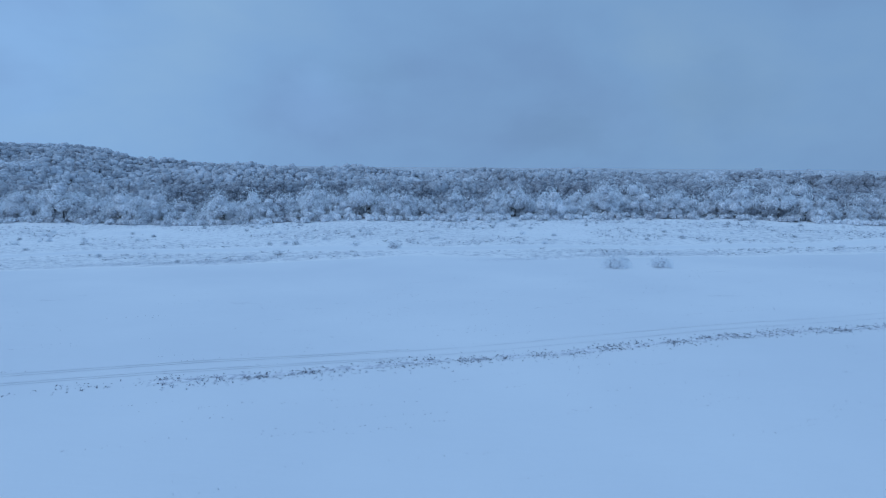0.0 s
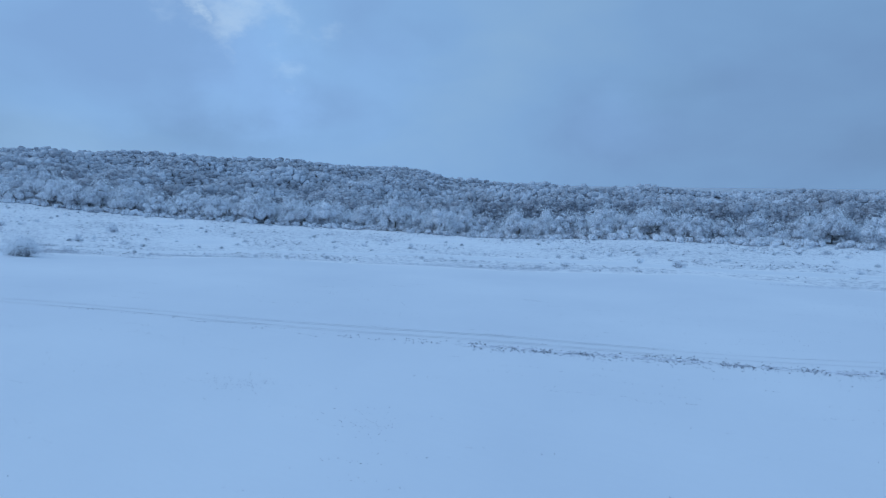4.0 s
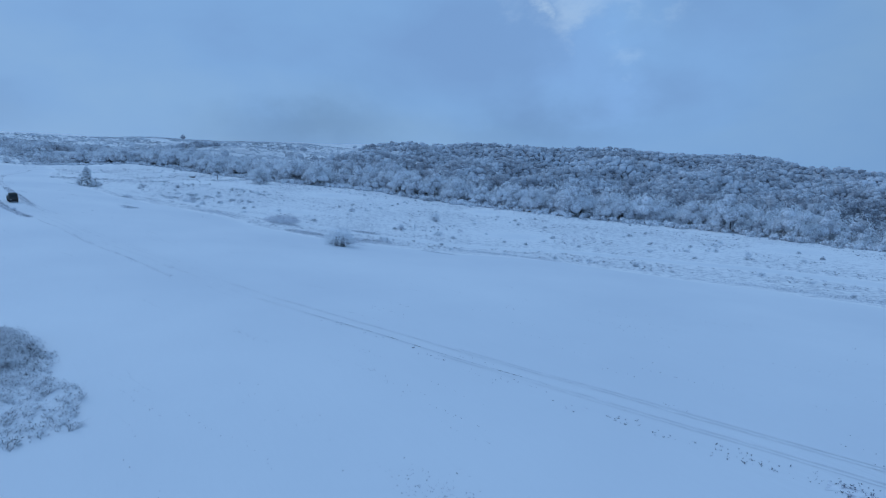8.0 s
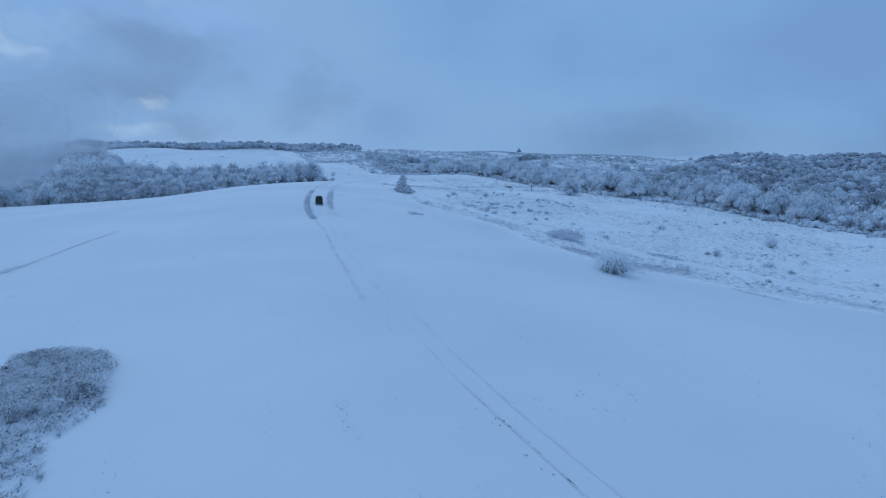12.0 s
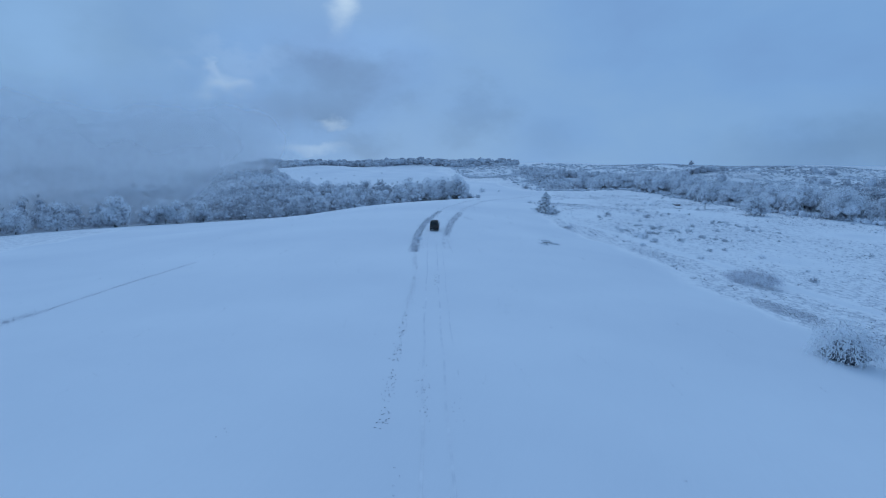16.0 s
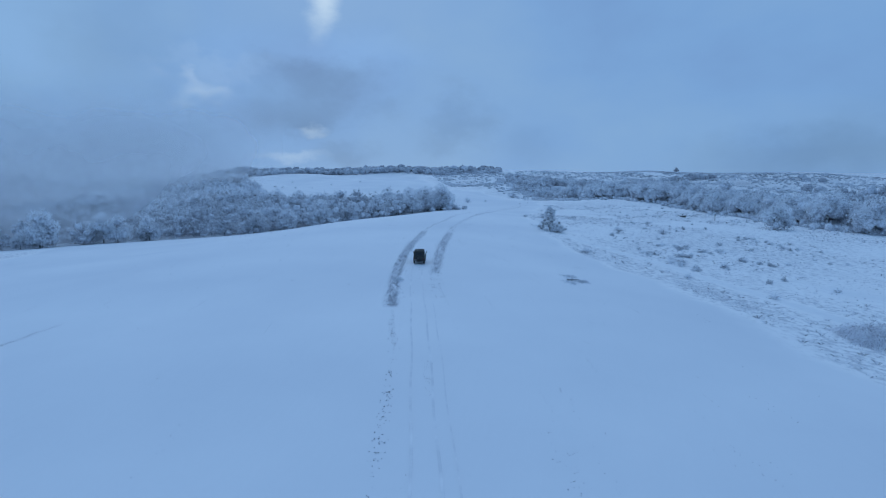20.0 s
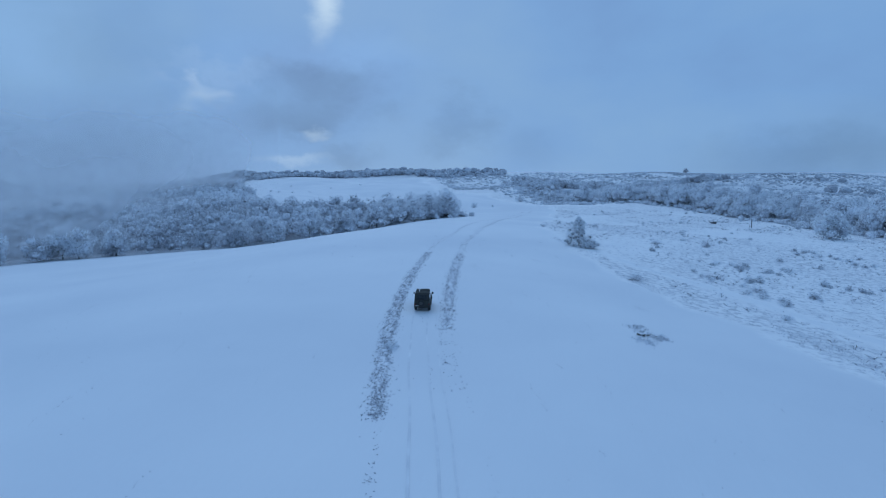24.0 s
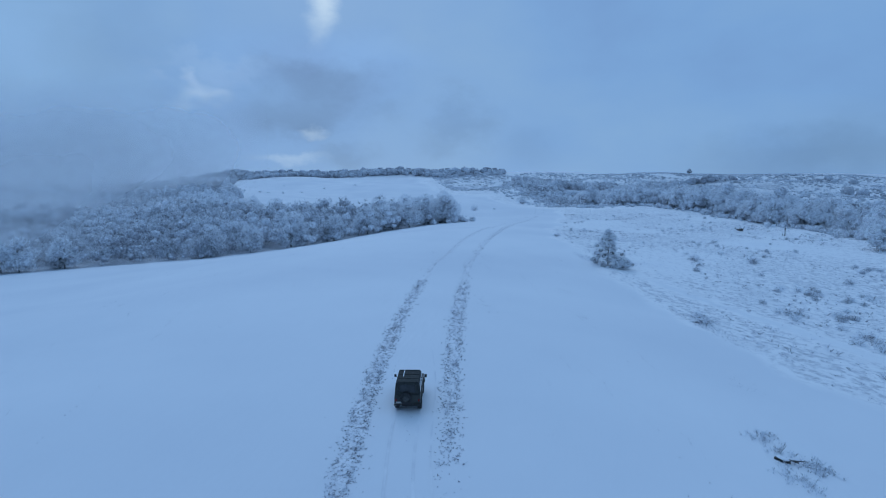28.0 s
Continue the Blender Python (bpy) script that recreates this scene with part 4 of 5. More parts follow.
def lone_conifer():
    """A cone-shaped tree with a low skirt to one side."""
    rng = np.random.default_rng(77)
    ob = holder("conical_tree", stand(241.3, 41.6, 60, 0.25), "dense conical tree loaded with rime on the field's edge", "tree")
    bm = bmesh.new()
    stick(bm, (0, 0, -0.3), (0.1, 0, 6.6), 0.16, 0.03, 7)
    cs, rs = [], []
    for k in range(46):
        t = (k + 0.5) / 46
        a = k * 2.4
        r = 3.4 * (1 - t) ** 0.75 * rng.uniform(0.45, 1.15)
        c = Vector((r * math.cos(a), r * math.sin(a), 0.25 + 6.3 * t + rng.uniform(-0.3, 0.3)))
        stick(bm, (0, 0, c.z * 0.95), c, 0.035, 0.01, 4)
        cs.append(c)
        rs.append(0.42 + 0.62 * (1 - t))
    for k in range(14):
        c = Vector((2.2 + rng.uniform(-0.9, 1.9), rng.uniform(-1.6, 1.6), rng.uniform(0.15, 1.5)))
        stick(bm, (1.6, 0, 0.2), c, 0.04, 0.01, 4)
        cs.append(c)
        rs.append(0.85)
    part("trunk", bm, BARK, ob)
    cs, rs = np.array(cs), np.array(rs)
    v, f = joined(twigs(rng, cs, rs, 9500, 0.26, 0.5, 0.16), cores(rng, cs, rs, 0.58))
    v[:, 2] = np.maximum(v[:, 2], 0.03)
    new("crown", mesh_of("crown", v, f, (RIME, INNER_CONE), second=20 * len(cs))).parent = ob


lone_conifer()
tree("meadow_tree", 81, 9.0, 5.4, 3200, 0.5, "broad frosted tree with hanging branches on the meadow", "", lumps=170, lobes=11, bead=0.5, at=stand(292, 139))
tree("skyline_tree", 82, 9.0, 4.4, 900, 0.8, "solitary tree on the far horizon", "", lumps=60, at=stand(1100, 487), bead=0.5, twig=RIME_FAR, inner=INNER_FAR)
tree("wood_tree", 83, 11, 5.5, 800, 0.8, "tall dark tree rising from the wood", "tall trees in the wood", RIME_THIN, 60, at=stand(520, 190), bead=0.7)
tree("wood_tree", 84, 10.5, 6.0, 800, 0.8, "tall dark tree rising from the wood", "tall trees in the wood", RIME_THIN, 60, at=stand(495, 215), bead=0.7)


def scatter_shrubs():
    """Countable little shrubs over the meadow, copied from six."""
    rng = np.random.default_rng(91)
    models = [shrub("meadow_shrub", 140 + k, r, h, "small dark-stemmed shrub tipped with frost on the meadow", "small shrubs on the meadow", (RIME, RIME_SOUTH)[k % 2], shoots=70, pieces=150, size=0.2)
              for k, (r, h) in enumerate(((0.6, 0.6), (0.8, 0.85), (1.0, 1.0), (0.65, 0.75), (1.25, 1.1), (0.55, 0.6)))]
    used, count = set(), 0
    # clusters that stand out
    known = [(212, 56), (232, 68), (233, 72), (229, 72), (227, 77), (229, 82), (261, 108), (255, 108), (252, 110), (246, 110), (198, 57), (211, 63), (212, 82), (200, 67), (192, 57), (287, 109), (294, 86), (210, 83), (252.6, 64.7), (246, 73.7), (224.6, 77.2), (208.5, 83.2), (212.5, 88.9), (224.5, 104.1), (190, 72.9), (181.8, 77), (169, 57.2), (218.4, 107.8), (219.4, 57), (182.4, 50.5), (154.4, 70.3), (108.3, 72.5), (121.3, 107), (118, 88.2)]
    known += [(s + rng.normal(0, 2.2), n + rng.normal(0, 2.2)) for s, n in known[:15] for _ in range(3)]
    while count < 296:
        s = rng.uniform(-150, 420)
        edge, wood = float(curve(FIELD_EDGE, s)), float(curve(NORTH_WOOD, s))
        n = rng.uniform(edge + 4, max(wood, edge + 30))
        listed = count < len(known)
        if listed:
            s, n = known[count]
        x, y = place(s, n)
        if not listed and (abs(n - float(curve(LANE, s))) < 6 or bool(wooded(np.array(x), np.array(y))) or float(wobble(x, y, 13, 3)) < -0.15):
            continue
        k = int(rng.integers(6))
        m = pose(x, y, float(height(x, y)) - 0.03, 0, 0, rng.uniform(0, 360)) @ Matrix.Diagonal((*(Vector((1, 1, 1)) * rng.uniform(0.7, 1.3)),)).to_4x4()
        if k in used:
            copy_thing(models[k], m)
        else:
            used.add(k)
            models[k].matrix_basis = m
        count += 1


scatter_shrubs()


def tufts(name, ss, ns, h, blades, width, mat, label, seed, category="grass", lean=0.8):
    """Many little tufts as one spread of grass."""
    rng = np.random.default_rng(seed)
    count = len(ss)
    models = np.array([spray(np.random.default_rng(seed * 10 + k), blades, 0.5, 1.0, width / h, lean)[0] for k in range(6)])
    face = spray(np.random.default_rng(1), blades, 0.5, 1.0, width / h, lean)[1]
    v = models[rng.integers(0, 6, count)] * (np.asarray(h) * rng.uniform(0.5, 1.25, count))[:, None, None]
    a = rng.uniform(0, 2 * np.pi, count)
    ca, sa = np.cos(a)[:, None], np.sin(a)[:, None]
    px, py = place(np.asarray(ss), np.asarray(ns))
    pz = height(px, py)
    v = np.stack([v[..., 0] * ca - v[..., 1] * sa + px[:, None], v[..., 0] * sa + v[..., 1] * ca + py[:, None], v[..., 2] + pz[:, None] - 0.02], -1)
    per = v.shape[1]
    f = (face[None] + (np.arange(count) * per)[:, None, None]).reshape(-1, 3)
    return tagged(new(name, mesh_of(name, v.reshape(-1, 3), f, mat)), label, category, kind="stuff")


def meadow_grass():
    rng = np.random.default_rng(19)
    s, n = rng.uniform(-170, 430, 24000), rng.uniform(0, 1, 24000)
    edge, wood = curve(FIELD_EDGE, s), curve(NORTH_WOOD, s)
    n = edge - 1 + n * np.maximum(wood - edge, 20)
    x, y = place(s, n)
    keep = rng.uniform(0, 1, len(s)) < meadow(x, y) * (0.12 + 0.88 * (wobble(x, y, 7, 2) > -0.05))
    keep &= ~wooded(x, y)
    s2, n2 = rng.uniform(90, 330, 16000), rng.uniform(0, 62, 16000)
    n2 = n2 + curve(FIELD_EDGE, s2) - 1
    x2, y2 = place(s2, n2)
    near = rng.uniform(0, 1, len(s2)) < meadow(x2, y2) * 1.2 * (0.12 + 0.88 * (wobble(x2, y2, 4, 6) > 0))
    s, n = np.concatenate([s[keep], s2[near]]), np.concatenate([n[keep], n2[near]])
    tufts("meadow_grass", s, n, 0.23, 4, 0.03, BLADE, "frosted dead grass tufts sticking out of snow", 3, "grass", 1.4)
    s, n = rng.uniform(-160, 430, 15000), rng.uniform(0, 1, 15000)
    n = curve(FIELD_EDGE, s) + 1 + n * np.maximum(curve(NORTH_WOOD, s) - curve(FIELD_EDGE, s), 20)
    x, y = place(s, n)
    keep = ~wooded(x, y) & (wobble(x, y, 11, 4) + 0.5 * wobble(x, y, 4, 9) > 0.05) & (meadow(x, y) > 0.3)
    tufts("tussocks", s[keep], n[keep], 0.45, 10, 0.036, FROST_STEM, "low frosted tussocks and seedlings on the meadow", 5, "grass", 1.3)
    near_bush = np.random.default_rng(61)
    s, n = near_bush.uniform(330, 1150, 20000), near_bush.uniform(60, 640, 20000)
    x, y = place(s, n)
    keep = ~wooded(x, y) & (n > curve(FIELD_EDGE, s) + 20) & (wobble(x, y * 1.5, 38, 3) + 0.7 * wobble(x, y, 12, 5) > -0.55) & ((s > 470) | (n > curve(NORTH_WOOD, s) + 15))
    woods("heath_scrub", np.stack([x, y], 1)[keep], 1.5, 2.2, 1, 0, 0.0, 3, 0.6, "scattered low frosted scrub on the far heath", (RIME_HEATH, INNER_HEATH), "scrub", 20)


meadow_grass()


def fringe():
    """Low bushes that close the foot of the woods."""
    low = np.random.default_rng(23)
    s = low.uniform(-180, 780, 1500)
    n = curve(NORTH_WOOD, s) + low.normal(0, 3.5, len(s)) - 2
    s2 = low.uniform(372, 400, 40)
    n2 = curve(SOUTH_WOOD, s2) + low.normal(0, 3.0, len(s2)) + 1
    x, y = place(np.concatenate([s, s2]), np.concatenate([n, n2]))
    woods("wood_edge_scrub", np.stack([x, y], 1), 2.5, 2.1, 2, 3, 0.3, 32, 0.5, "low frosted scrub along the foot of the wood", (RIME, INNER), "scrub")


fringe()

# ---- the track over the field ----
LEFT_RUT = ((60, -2.4), (90, -1.2), (117, -0.1), (129, 0.6), (150, 0.4), (165, 0.8), (176, 1.7), (187, 3.0), (201, 4.7), (223, 8.3), (231, 9.7), (264, 17.0), (292, 23.5), (347, 39.3), (431, 72), (500, 90))
RIGHT_RUT = ((120, 5.5), (150, 5.7), (160, 5.8), (167.5, 6.3), (181, 7.8), (196, 9.7), (211, 11.9), (224, 13.9), (260, 21.3), (266, 23.0), (349, 43.8), (442, 80), (500, 94))
WHEELS = ((-90, 4.6), (-60, 3.9), (-25, 2.9), (0, 3.0), (20, 3.8), (35, 4.0), (50, 2.3), (64, 1.4), (80, 1.5), (112, 2.2), (135, 2.9), (160, 3.4), (167, 3.65), (172, 4.1), (178, 4.9))


def between(knots, v):
    return sum(np.interp(np.asarray(v, float) + o, *zip(*knots)) for o in (-6, -3, 0, 3, 6)) / 5


def rut_grass():
    rng = np.random.default_rng(29)
    s = np.concatenate([rng.uniform(-95, 20.5, 8000), rng.uniform(20, 31, 150), rng.uniform(31, 60, 70)])
    patchy = 0.42 + 0.5 * np.sin(s * 0.31) * np.sin(s * 0.83 + 1) + 0.4 * np.sin(s * 2.1) + 0.3 * np.sin(s * 4.7)
    keep = rng.uniform(0, 1, len(s)) < np.clip(patchy, 0.04, 1) * (1 - 0.85 * smooth(17.5, 20.5, s) * (s < 22)) * (1 - 0.8 * (abs(s - 6.8) < 1.8))
    s = s[keep]
    n = np.interp(s, (-6, 0, 4, 9, 13, 20, 30), (0.2, 1.1, 1.2, 0.5, 0.4, 1.3, 0.9)) + 0.15 * np.sin(s * 0.7) + rng.normal(0, 0.42, len(s)) * (0.7 + 0.5 * np.sin(s * 0.17 + 1) ** 2)
    tufts("rut_grass", s, n, 0.13, 4, 0.022, DARK_BLADE, "dark dead grass along an old rut in snow", 8)
    s = np.concatenate([rng.uniform(148, 174, 1500), rng.uniform(174, 215, 900), rng.uniform(85, 150, 700), rng.uniform(215, 470, 1100)])
    patchy = 0.6 + 0.4 * np.sin(s * 0.33 + 2) * np.sin(s * 0.71) + 0.3 * np.sin(s * 1.9)
    s = s[rng.uniform(0, 1, len(s)) < np.clip(patchy, 0.15, 1)]
    n = between(LEFT_RUT, s) + rng.normal(0, 0.32, len(s)) * (0.6 + 0.4 * smooth(120, 165, s)) * (1 - 0.55 * smooth(168, 195, s))
    tufts("rut_grass", s, n, 0.075, 6, 0.016, DARK_BLADE, "dark dead grass along an old rut in snow", 9)
    s = np.concatenate([rng.uniform(172, 198, 800), rng.uniform(198, 215, 380), rng.uniform(150, 172, 220), rng.uniform(215, 470, 800)])
    patchy = 0.55 + 0.4 * np.sin(s * 0.27) * np.sin(s * 0.9 + 1) + 0.3 * np.sin(s * 2.3)
    s = s[rng.uniform(0, 1, len(s)) < np.clip(patchy, 0.12, 1)]
    n = between(RIGHT_RUT, s) + rng.choice([-0.45, 0.35], len(s)) + rng.normal(0, 0.22, len(s))
    tufts("rut_grass", s, n, 0.075, 6, 0.016, DARK_BLADE, "dark dead grass along an old rut in snow", 10)


rut_grass()


def pale_rut_grass():
    rng = np.random.default_rng(30)
    s = np.concatenate([rng.uniform(146, 192, 2400), rng.uniform(192, 215, 700), rng.uniform(215, 420, 400)])
    n = between(LEFT_RUT, s) + rng.normal(0, 0.36, len(s))
    s2 = np.concatenate([rng.uniform(166, 215, 1400), rng.uniform(215, 420, 700)])
    n2 = between(RIGHT_RUT, s2) + rng.normal(0, 0.4, len(s2))
    s3 = rng.uniform(-95, 19, 1400)
    s, n = np.concatenate([s, s3]), np.concatenate([n, 0.2 + rng.normal(0, 0.6, len(s3))])
    tufts("rut_grass", np.concatenate([s, s2]), np.concatenate([n, n2]), 0.12, 7, 0.016, FROST_STEM, "frosted arching grass along an old rut", 11, "grass", 1.3)


pale_rut_grass()

RUT_BED = speckled("rough_rutted_snow", (0.74, 0.765, 0.81), (0.89, 0.91, 0.94), 1.3, 0.8, 0.6, 0.36, 0.52)
CLODS = speckled("snowed_clods", (0.56, 0.575, 0.64), (0.88, 0.90, 0.94), 2.2, 0.85, 0.8, 0.36, 0.56)
PACKED = speckled("packed_snow", (0.74, 0.77, 0.815), (0.88, 0.905, 0.935), 0.5, 0.7, 0.3)
GROOVE = speckled("grooved_snow", (0.16, 0.16, 0.17), (0.76, 0.79, 0.84), 0.8, 0.8, 0.5, 0.36, 0.54)


def wheel_track(s0, s1, knots, off, wide, mat, label):
    """A shallow pressed channel with raised lips."""
    s = np.arange(s0, s1, 0.6)
    n = between(knots, s) + off + 0.05 * np.sin(s * 0.4 + off)
    prof = ((-0.5, 0.002), (-0.36, 0.008), (-0.2, 0.003), (0.2, 0.003), (0.36, 0.008), (0.5, 0.002))
    vs = []
    for o, up in prof:
        x, y = place(s, n + o * wide)
        vs.append(np.stack([x, y, height(x, y) + up + 0.012], 1))
    vs = np.stack(vs, 1)
    k = len(prof)
    i = (np.arange(len(s) - 1)[:, None] * k + np.arange(k - 1)[None]).ravel()
    f = np.stack([i, i + 1, i + k + 1, i + k], 1)
    return tagged(new("wheel_track", mesh_of("wheel_track", vs.reshape(-1, 3), f, mat, False)), label, "wheel track", kind="structure")


def rut_bed(s0, s1, knots, off, wide, seed, mat=None):
    """Rough ground of an old rut, ragged along both sides."""
    rng = np.random.default_rng(seed)
    s = np.arange(s0, s1, 0.35)
    n = between(knots, s) + off + 0.12 * np.sin(s * 0.9) + rng.normal(0, 0.05, len(s))
    w = wide * np.clip(0.55 + 0.35 * np.sin(s * 0.33 + 2) * np.sin(s * 0.71) + 0.25 * np.sin(s * 1.9) + rng.normal(0, 0.18, len(s)), 0.06, 1.2)
    w *= smooth(s0, s0 + 12, s) * 0.9 + 0.1
    vs = []
    for o, up in ((-0.5, 0.004), (-0.3, 0.035), (0.0, 0.02), (0.3, 0.035), (0.5, 0.004)):
        x, y = place(s, n + o * w)
        vs.append(np.stack([x, y, height(x, y) + up + 0.006 + rng.uniform(0, 0.02, len(s)) * (abs(o) < 0.4)], 1))
    i = (np.arange(len(s) - 1)[:, None] * 5 + np.arange(4)[None]).ravel()
    f = np.stack([i, i + 1, i + 6, i + 5], 1)
    return tagged(new("rut", mesh_of("rut", np.stack(vs, 1).reshape(-1, 3), f, mat or RUT_BED, False)), "old rut of rough snow and dead grass", "rut", kind="structure")


rut_bed(146, 440, LEFT_RUT, 0.0, 1.05, 3)
rut_bed(172, 440, RIGHT_RUT, -0.05, 1.0, 4)
rut_bed(-92, 20, ((-100, 0.2), (-6, 0.2), (0, 1.1), (4, 1.2), (9, 0.5), (13, 0.4), (20, 1.3)), 0.0, 1.1, 5, CLODS)
wheel_track(-90, 173, WHEELS, -0.73, 0.17, PACKED, "shallow wheel track pressed into fresh snow")
wheel_track(-90, 173, WHEELS, 0.73, 0.17, PACKED, "shallow wheel track pressed into fresh snow")
wheel_track(38, 62, WHEELS, -0.73, 0.13, GROOVE, "dark wheel groove worn through to the soil")
wheel_track(2, 46, WHEELS, -1.16, 0.12, PACKED, "older wheel track half filled with snow")
wheel_track(2, 46, WHEELS, 1.14, 0.12, PACKED, "older wheel track half filled with snow")
wheel_track(100, 185, tuple((a, b + 1.5) for a, b in WHEELS), 0.1, 0.11, PACKED, "older wheel track half filled with snow")


FURROW = ((90, -43.5), (106, -41.2), (112, -39.4), (118.5, -38.1), (124.5, -37.4), (134.5, -36), (144, -34.4), (160, -31.5))


def crumbs():
    """Stubble and clods that just show through the snow, in loose rows along the field."""
    rng = np.random.default_rng(37)
    ss, ns = [], []
    for j in range(900):
        s, n = rng.uniform(-80, 260 if j % 2 else 60), rng.uniform(-45, 36)
        k = int(rng.integers(1, 12))
        ss.append(s + np.cumsum(rng.uniform(0.15, 0.9, k)))
        ns.append(n + rng.normal(0, 0.12, k))
    for s, n, k, ws, wn in ((34.0, -12.3, 110, 1.1, 0.75), (32.3, -11.5, 16, 0.4, 0.2), (36.5, -12.6, 14, 1.0, 0.3), (46, -5, 40, 4, 0.5), (23, -16.1, 80, 1.2, 0.9), (76, 2.3, 40, 1.6, 0.2), (91, 1.0, 50, 2.2, 0.25), (-38.5, 15.2, 80, 1.2, 0.5), (-51, 31, 40, 2.0, 0.4), (14.4, 26.7, 50, 1.0, 0.4), (44, -13, 30, 6, 0.6), (114, 9.6, 50, 3, 0.4), (126.6, 3.0, 40, 2.0, 0.2), (131, 16.2, 24, 2.5, 0.15), (180.7, 30.7, 60, 1.2, 0.6), (214.7, 26.2, 50, 1.0, 0.6), (200, 23.7, 30, 0.6, 0.35), (201.5, 13.4, 60, 3.0, 0.25), (58.8, 10.2, 24, 2.0, 0.2)):
        ss.append(s + rng.normal(0, ws, k))
        ns.append(n + rng.normal(0, wn, k))
    # an old furrow on the southern side, with a wider patch
    s = np.concatenate([rng.uniform(98, 148, 1500), rng.normal(112.5, 3.0, 900)])
    ss.append(s)
    ns.append(between(FURROW, s) + np.concatenate([rng.normal(0, 0.22, 1500), rng.normal(-0.5, 0.75, 900)]))
    tufts("stubble", np.concatenate(ss), np.concatenate(ns), 0.075, 4, 0.012, DARK_BLADE, "scattered dark stubble showing through the snow", 12, "stubble")


crumbs()


# ---- thicket of frosted stalks beside the field ----
LADEN = island_material("snow_laden_stalks", ((0.0, (0.07, 0.07, 0.09)), (0.16, (0.24, 0.245, 0.28)), (0.24, (0.92, 0.945, 0.985)), (1.0, (0.98, 0.99, 1.0))), lean=0.8, grain=1.3, thin=0.35)
CAP = speckled("settled_snow", (0.78, 0.81, 0.85), (0.90, 0.92, 0.94), 4.0, 0.8, 0.4)
# floor colour with the shade under the stalks painted in
UNDER = speckled("shaded_thicket_floor", (0.16, 0.16, 0.175), (0.66, 0.69, 0.73), 3.0, 0.95, 0.8)
def thicket():
    def ragged(s, n):
        """The uneven outline of the whole thicket."""
        return (np.abs(s - 64) / 14) ** 3 + (np.abs(n + 31) / 13.6) ** 3 < 1 + 0.25 * wobble(s, n, 2.6, 7) + 0.12 * wobble(s, n, 0.9, 2)

    rng = np.random.default_rng(43)
    ob = holder("thicket", stand(70, -26), "dense waist-high thicket of frosted stalks beside bare snow", "thicket")
    origin = np.array(ob.matrix_basis.translation)

    def put(name, s, n, h, blades, width, mat, seed, bend=0.3):
        r0 = np.random.default_rng(seed)
        count = len(s)
        v, f = spray(r0, count * blades, 0.45, 1.0, width, 1.1)
        # all lean the way the snow came
        v[:, 0] -= 0.88 * bend * v[:, 2] ** 2
        v[:, 1] += 0.48 * bend * v[:, 2] ** 2
        v[:, 2] -= 0.25 * bend * v[:, 2] ** 2
        k = np.repeat(np.arange(count), blades * 5)
        v = v * np.repeat(h, blades * 5)[:, None]
        px, py = place(s, n)
        v[:, 0] += px[k]
        v[:, 1] += py[k]
        v[:, 2] += height(px, py)[k]
        new(name, mesh_of(name, v - origin, f, mat)).parent = ob

    def floor_shade(s, n):
        """Litter in small uneven mats, the shade under the densest stalks put into its colour."""
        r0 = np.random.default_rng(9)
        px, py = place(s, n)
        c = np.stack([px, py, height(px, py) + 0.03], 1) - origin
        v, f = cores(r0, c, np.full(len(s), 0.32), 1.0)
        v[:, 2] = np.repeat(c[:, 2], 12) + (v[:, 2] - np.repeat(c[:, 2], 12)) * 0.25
        tagged(new("shaded_litter", mesh_of("shaded_litter", v, f, UNDER)), kind="stuff").parent = ob

    def cushions(name, s, n, seed):
        """Snow held up by bent stalks."""
        r0 = np.random.default_rng(seed)
        px, py = place(s, n)
        c = np.stack([px, py, height(px, py) + r0.uniform(0.02, 0.2, len(s))], 1) - origin
        v, f = cores(r0, c, r0.uniform(0.08, 0.19, len(s)), 1.0)
        mid = np.repeat(c[:, 2], 12)
        v[:, 2] = mid + (v[:, 2] - mid) * 0.35
        tagged(new(name, mesh_of(name, v, f, CAP, False)), kind="stuff").parent = ob

    def mass(name, s, n, h, pieces, size, mat, seed):
        r0 = np.random.default_rng(seed)
        px, py = place(s, n)
        c = np.stack([px, py, height(px, py) + h * 0.3], 1) - origin
        rad = r0.uniform(0.6, 1.0, len(s)) * h * 0.72
        v, f = joined(fronds(r0, c, rad, pieces // 2, size, 0.11, 0.9, 10, -9.0), twigs(r0, c + np.array([0, 0, 0.3]) * h[:, None], rad * 0.6, pieces // 2, size * 0.85, 0.3, 0.12))
        new(name, mesh_of(name, v, f, mat)).parent = ob

    s, n = rng.uniform(62, 79, 2000), rng.uniform(-44, -19, 2000)
    inside = (n < -19.8 - 0.22 * np.abs(s - 70) - 0.5 * np.sin(s * 1.1)) & (s < 74.4 - np.where(n < -23, 0.9 * (-23 - n), 1.0 * (n + 23)) + 0.5 * np.sin(n * 1.7)) & (s > 65.0 + 0.06 * (-20 - n) + np.sin(n * 0.9))
    inside &= ragged(s, n)
    s, n = s[inside], n[inside]
    h = 0.75 + 0.5 * (0.5 + 0.5 * wobble(s, n, 1.3, 5)) + rng.uniform(0, 0.2, len(s))
    mass("twig_mass", s, n, h * 1.05, 100000, 0.17, LADEN, 1)
    put("stem_mass", s, n, h * 0.8, 7, 0.010, LADEN, 2, 0.5)
    floor_shade(s, n)
    s, n = rng.uniform(52, 69, 5000), rng.uniform(-44, -18.6, 5000)
